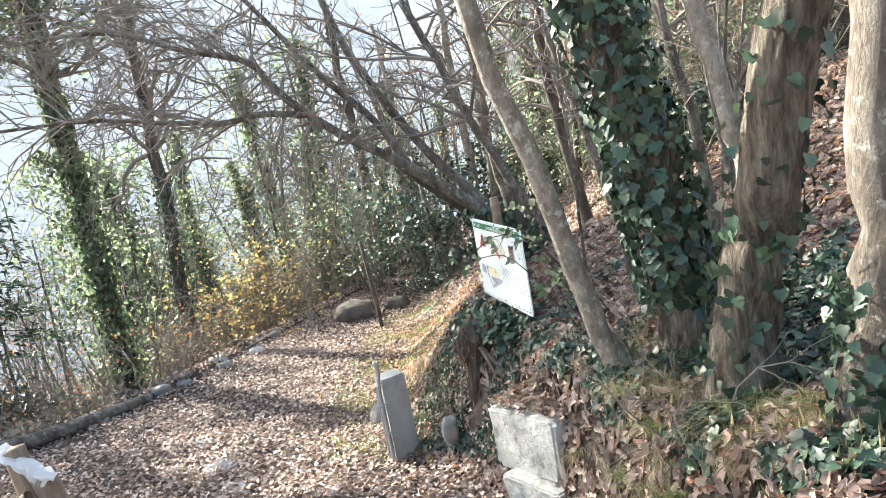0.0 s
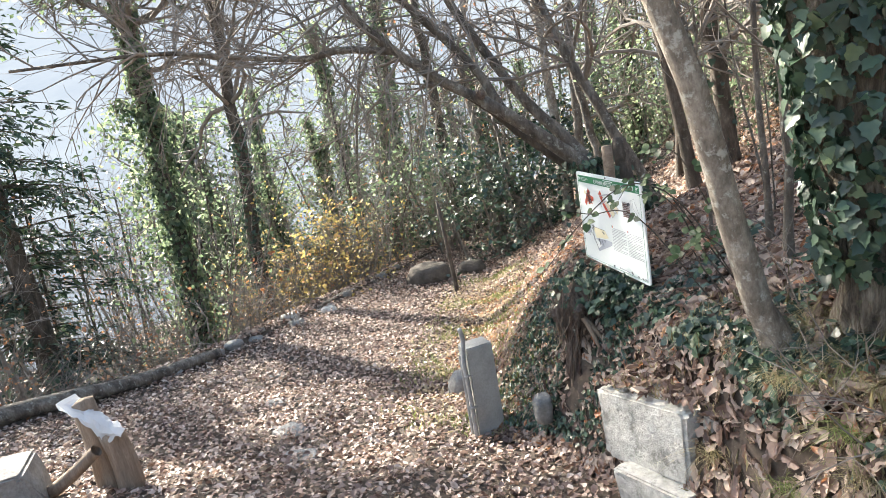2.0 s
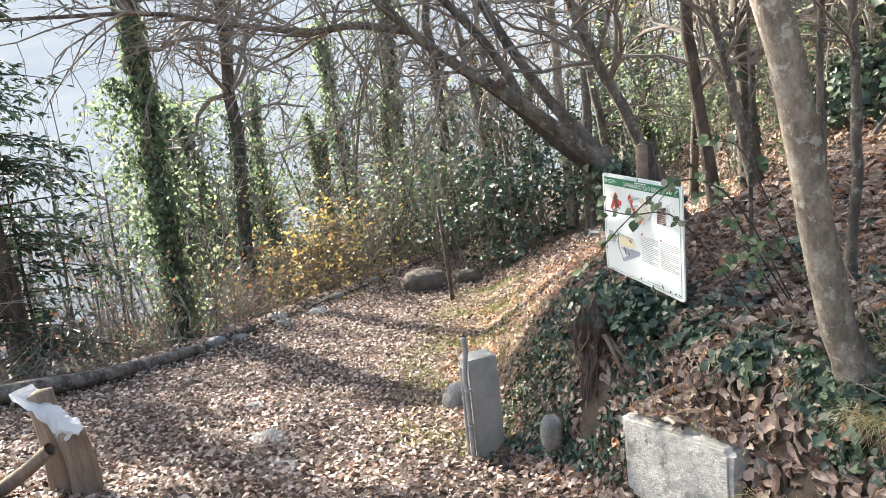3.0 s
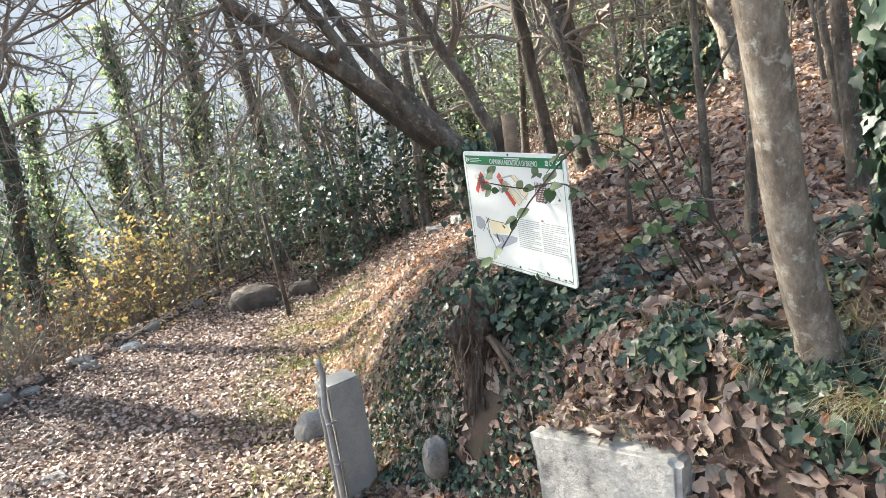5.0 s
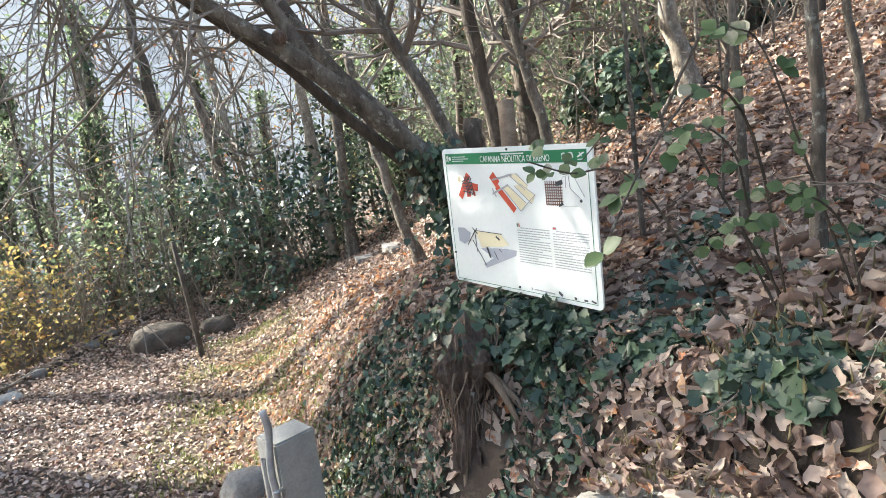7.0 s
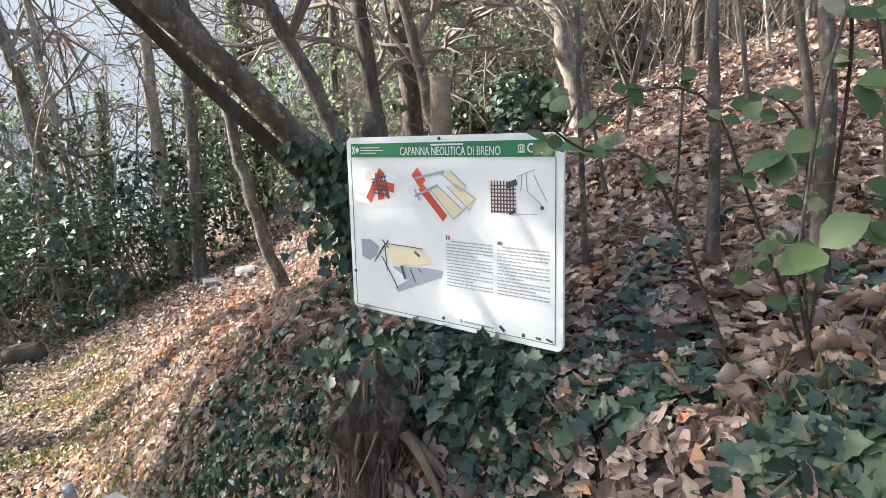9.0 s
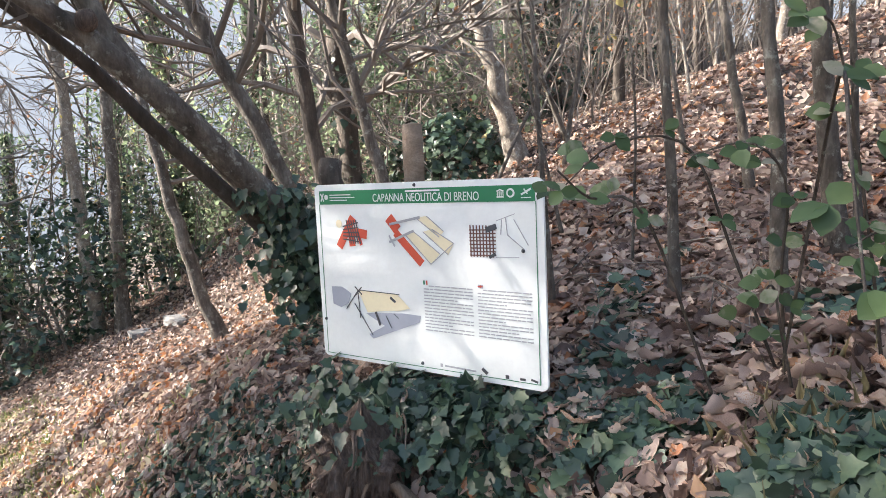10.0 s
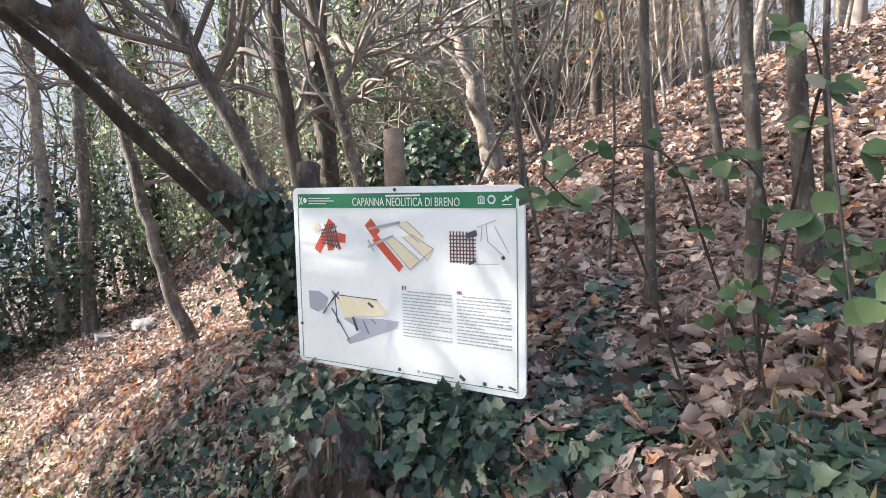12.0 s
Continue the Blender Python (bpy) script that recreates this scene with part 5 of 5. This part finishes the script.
on_track = lambda x, y: ((x < foot_x(y) + 0.1) & (x > edge_x(y) - 0.4)) * 1.0
on_bank = lambda x, y: (x > foot_x(y)) * 1.0
patchy = lambda x, y, k: 0.5 + 0.5 * np.sin(k * x + 3 + 1.3 * np.sin(5 * y)) * np.sin(k * 0.9 * y + 1.1 * np.sin(4 * x))
ivy_face = lambda x, y: (x > foot_x(y) + 0.12) * (1 - ss(0.95, 1.15, x - foot_x(y))) * ss(5.1, 5.5, y) * (1 - ss(6.7, 7.2, y)) * (0.3 + 0.7 * patchy(x, y, 9)) * (1 - ss(0.0, 0.08, (x - 0.22) * 0.93 + (y - 6.2) * 0.37))
ivy_top = lambda x, y: (x > foot_x(y) + 0.3) * ss(0.48, 0.86, patchy(x, y, 5.5))
ivy_zone = lambda x, y: np.clip(1.2 * ivy_face(x, y) + 0.8 * ivy_top(x, y) * (x < 1.5) * (y < 5.5) * (y > 2.6), 0, 1)
bare = lambda x, y: 1 - 0.8 * np.clip(ivy_zone(x, y), 0, 1)
cover("track_leaves", 78000, (-8, 2, 2.5, 18), on_track, SMALL, (0.03, 0.066), M_TRODDEN, "brown fallen leaves thick on the track", "fallen leaves", 0.35)
cover("slope_leaves", 62000, (-2, 9, 5, 18), lambda x, y: on_bank(x, y) * bare(x, y), CRISP, (0.04, 0.09), M_LITTER, "brown fallen leaves covering the slope", "fallen leaves", 0.5)
cover("bank_leaves", 36000, (-1.0, 3.2, 2.4, 8.0), lambda x, y: on_bank(x, y) * bare(x, y), DRY, (0.045, 0.105), M_LITTER, "large curled dry leaves on the bank", "fallen leaves", 0.36, 0.012, smooth=True)
cover("russet_leaves", 6000, (-2.4, 5.5, 4.6, 12.5), lambda x, y: on_bank(x, y) * bare(x, y) * (0.4 + 0.3 * (x < 0.3)), CRISP, (0.04, 0.08), M_RUSSET, "scattered rust-coloured fallen leaves", "fallen leaves", 0.5, 0.03)
cover("straw_leaves", 7000, (-2.6, 0.4, 6.2, 13.5), lambda x, y: np.exp(-((x - foot_x(y) - 0.35) / 0.7) ** 2), CRISP, (0.035, 0.07), M_STRAWLEAF, "pale ochre fallen leaves on the sunny bank", "fallen leaves", 0.5, 0.03)
cover("far_leaves", 22000, (-16, 14, 8, 30), lambda x, y: ((x < edge_x(y)) | (y > 17)) * 1.0, SMALL, (0.08, 0.15), M_LITTER, "brown fallen leaves on the wood floor", "fallen leaves", 0.5)
cover("ground_ivy", 24000, (-1.0, 0.7, 5.1, 7.2), lambda x, y: ivy_face(x, y) * ss(0.13, 0.24, np.hypot(x + 0.03, y - 5.80)), [IVY], (0.022, 0.048), M_IVY, "dark green ivy covering the bank below the board", "ivy", 0.45, 0.03)
cover("ground_ivy", 10500, (0.2, 1.6, 4.0, 5.9), lambda x, y: ivy_top(x, y) * (0.25 + 0.75 * (1 - ss(0.75, 1.15, x - foot_x(y)))), [IVY], (0.04, 0.08), M_IVY, "dark green ivy creeping among dead leaves", "ivy", 0.35, 0.03)
cover("ground_ivy", 10000, (0.7, 2.3, 2.4, 4.5), lambda x, y: ss(0.3, 0.7, patchy(x, y, 5.5)) * (x > foot_x(y) + 0.25), [IVY], (0.03, 0.06), M_IVY, "dark green ivy round the feet of the trees", "ivy", 0.45, 0.04)
cover("ground_ivy", 12000, (-1.4, 0.6, 6.0, 8.2), lambda x, y: ss(0.36, 0.75, patchy(x, y, 6.5)) * (x > foot_x(y) + 0.3) * (1 - ss(7.2, 8.2, y)), [IVY], (0.028, 0.06), M_IVY, "dark ivy in patches among leaves on the bank", "ivy", 0.45, 0.03)
cover("bank_leaves", 11000, (-1.6, 1.0, 6.0, 9.0), lambda x, y: on_bank(x, y) * (0.3 + 0.7 * patchy(x, y, 4)), DRY, (0.04, 0.085), M_LITTER, "curled brown leaves beside the board", "fallen leaves", 0.5, 0.02, smooth=True)
cover("grass", 38000, (-2.4, 1.0, 6.2, 14), lambda x, y: np.exp(-((x - foot_x(y) - 0.3) / 0.55) ** 2) * (np.sin(3 * x + 2 * y) * np.sin(1.7 * y - x) > -0.05) * 0.8, [spray_form(0.035)], (0.04, 0.10), M_GRASS, "thin yellow-green grass on the sunny bank", "grass", 0.3, 0.0, True)
cover("grass", 5000, (0.2, 2.4, 2.4, 5.0), lambda x, y: np.exp(-((x - foot_x(y) - 0.6) / 0.4) ** 2) * 0.6, [spray_form(0.03)], (0.05, 0.12), M_DRYGRASS, "dry grass tufts above the boulders", "grass", 0.3, 0.0, True)

# the large dead leaves nearest the board, one by one
big = [mesh_of(v, f) for v, f in DRY_NEAR]
for me in big:
    me.materials.append(M_LITTER)
    me.polygons.foreach_set("use_smooth", [True] * len(me.polygons))
for k in range(420):
    x, y = rng.uniform(0.35, 1.25), rng.uniform(4.25, 5.5)
    if x < float(foot_x(y)) + 0.5:
        continue
    ob = new("dead_leaf", big[k % 8])
    s = rng.uniform(0.07, 0.14)
    ob.matrix_world = pose(x, y, gz(x, y) + 0.06, rng.normal(0, 20), rng.normal(-18, 16), rng.uniform(0, 360)) @ Matrix.Scale(s, 4)
    tagged(ob, "large curled dry brown leaf on the bank", "leaf", "large dead leaves")

# ivy climbing over the lower edge of the board
n = 420
u, o = rng.uniform(0.02, 0.98, n), rng.uniform(0.02, 0.30, n)
p = np.array(BL)[None] + u[:, None] * np.array(across)[None] * WIDE + o[:, None] * np.array(facing)[None]
p[:, 2] = np.maximum(ground_z(p[:, 0], p[:, 1]) + 0.02, 1.46 - 0.5 * o) + rng.uniform(-0.04, 0.035, n) + 0.02 * np.sin(u * 19)
tagged(part("ivy_spray", leaves_mesh([IVY], p, rng.uniform(0.035, 0.07, n), np.tile(tuple(facing * 0.7 + Vector((0, 0, 0.6))), (n, 1)), 0.5), M_IVY), "ivy sprays creeping up the lower edge of the board", "ivy", kind="stuff")

# twigs fallen on the bank
for k in range(46):
    x, y = rng.uniform(-0.2, 1.7), rng.uniform(3.6, 6.6)
    if x < float(foot_x(y)) + 0.25 or (x < 0.8 and 5.0 < y):
        continue
    twig = thing("fallen_twig", (x, y, gz(x, y) + 0.05), "thin dry twig lying on the dead leaves", "twig", "fallen twigs")
    tb = Tubes()
    a, long_ = rng.uniform(0, 2 * np.pi), rng.uniform(0.15, 0.5)
    far_end = np.array((math.cos(a), math.sin(a), 0)) * long_
    far_end[2] = gz(x + far_end[0], y + far_end[1]) - gz(x, y) + rng.uniform(0, 0.08)
    pts = curve(np.array([(0, 0, 0), far_end * 0.5 + rng.normal(0, 0.03, 3), far_end]), 8)
    r = rng.uniform(0.002, 0.006)
    tb.add(pts, np.linspace(r, r * 0.5, 8), 5)
    tb.add(limb_points(pts[4], far_end + rng.normal(0, 0.15, 3), long_ * 0.4, 4), np.linspace(r * 0.6, r * 0.3, 4), 4)
    part("stem", tb.mesh(), (M_TWIG, M_BARK, M_PALE)[k % 3], twig)

# pale dead branches along the brink
for x, y in ((-6.0, 10.9), (-5.3, 12.3), (-5.9, 11.6), (-4.9, 13.4), (-6.6, 10.0)):
    dead = thing("dead_branch", (x, y, gz(x, y) + 0.03), "pale curved dead branch at the track's edge", "branch", "dead branches")
    tb = Tubes()
    for k in range(3):
        twigs(tb, (0, 0, 0), rng.normal(0, 0.6, 3) + (0.1, -0.2, 0.75), rng.uniform(0.7, 1.3), 0.018, 1, 0.22)
    tagged(part("spray", tb.mesh(), M_PALE, dead), kind="stuff")

# leaves and earth lying over the top of the limestone block
n = 420
along, back = rng.uniform(0.02, 1.25, n), rng.uniform(0.03, 0.42, n)
p = np.stack([0.064 + 0.572 * along + 0.81 * back, 4.92 - 0.80 * along + 0.58 * back, 1.085 + 0.165 * np.minimum(along, 0.72) + 0.10 * back + rng.uniform(0, 0.04, n)], -1)
tagged(part("leaf_drift", leaves_mesh(DRY, p, rng.uniform(0.05, 0.10, n), None, 0.4), M_LITTER, smooth=True), "drift of dry brown leaves lying on the limestone", "fallen leaves", kind="stuff")
n = 700
along, back = rng.uniform(0.02, 1.25, n), rng.uniform(0.04, 0.42, n)
p = np.stack([0.064 + 0.572 * along + 0.81 * back, 4.92 - 0.80 * along + 0.58 * back, 1.08 + 0.165 * np.minimum(along, 0.72) + 0.10 * back], -1)
tagged(part("grass", leaves_mesh([spray_form(0.04)], p, rng.uniform(0.03, 0.08, n), rng.normal(0, 1, (n, 3)) * (1, 1, 0.1), 0.2, np.tile((-0.3, -0.3, 0.8), (n, 1))), M_DRYGRASS), "dry moss and grass on the limestone block", "grass", kind="stuff")


# tussocks of limp grass about the stones and the feet of the trees
def tussock(x, y, blades, long_, mat, label):
    """A clump of arching blades, each a bent strip."""
    ob = thing("grass_tussock", (x, y, gz(x, y)), label, "grass", "grass tussocks")
    vs, fs = [], []
    for k in range(blades):
        a, far = rng.uniform(0, 2 * np.pi), long_ * rng.uniform(0.5, 1.15)
        o = np.array((math.cos(a), math.sin(a), 0))
        side = np.array((-o[1], o[0], 0)) * rng.uniform(0.0012, 0.0026)
        foot = rng.normal(0, 0.035, 3) * (1, 1, 0)
        for i in range(6):
            u = i / 5
            q = foot + o * far * (0.25 * u + 0.55 * u * u) + (-0.15 * u * far, -0.12 * u * far, far * (1.05 * u - 1.0 * u * u))
            w = side * (1 - 0.8 * u)
            vs += [q - w, q + w]
            if i:
                n = len(vs)
                fs.append((n - 4, n - 3, n - 1, n - 2))
    blade = part("foliage", mesh_of(np.array(vs), np.array(fs)), mat, ob)
    tagged(blade, kind="stuff")
    return ob


for k in range(34):
    y = rng.uniform(2.9, 4.35)
    x = float(foot_x(y)) + rng.uniform(0.18, 0.75)
    tussock(x, y, 90, rng.uniform(0.14, 0.28), (M_DRYGRASS, M_GRASS, M_DRYGRASS)[k % 3], "limp olive and straw-coloured grass tussock on the bank")

# bare tangled stems about the feet of the stout trees
for x, y in ((1.05, 3.75), (1.2, 3.2), (1.12, 4.3), (1.45, 3.75), (1.0, 3.35), (1.55, 4.1)):
    wild = thing("dry_stems", (x, y, gz(x, y)), "tangle of thin bare dry stems beside the tree", "stems", "dry stems")
    tb = Tubes()
    for k in range(5):
        twigs(tb, rng.normal(0, 0.06, 3) * (1, 1, 0), rng.normal(0, 0.6, 3) + (-0.2, -0.2, 0.8), rng.uniform(0.3, 0.7), 0.0045, 1, 0.12)
    part("spray", tb.mesh(), M_TWIG, wild)

# the litter goes on behind, along the track and up the bank
cover("track_leaves", 30000, (-7, 3, -3, 2.52), on_track, SMALL, (0.035, 0.075), M_TRODDEN, "brown fallen leaves on the track further up", "fallen leaves", 0.35)
cover("bank_leaves", 22000, (0.5, 7, -3, 2.45), on_bank, CRISP, (0.05, 0.10), M_LITTER, "brown fallen leaves on the bank further up", "fallen leaves", 0.5)
cover("slope_leaves", 16000, (3.1, 9, 2.4, 5.05), on_bank, CRISP, (0.05, 0.10), M_LITTER, "brown fallen leaves high on the bank", "fallen leaves", 0.5)
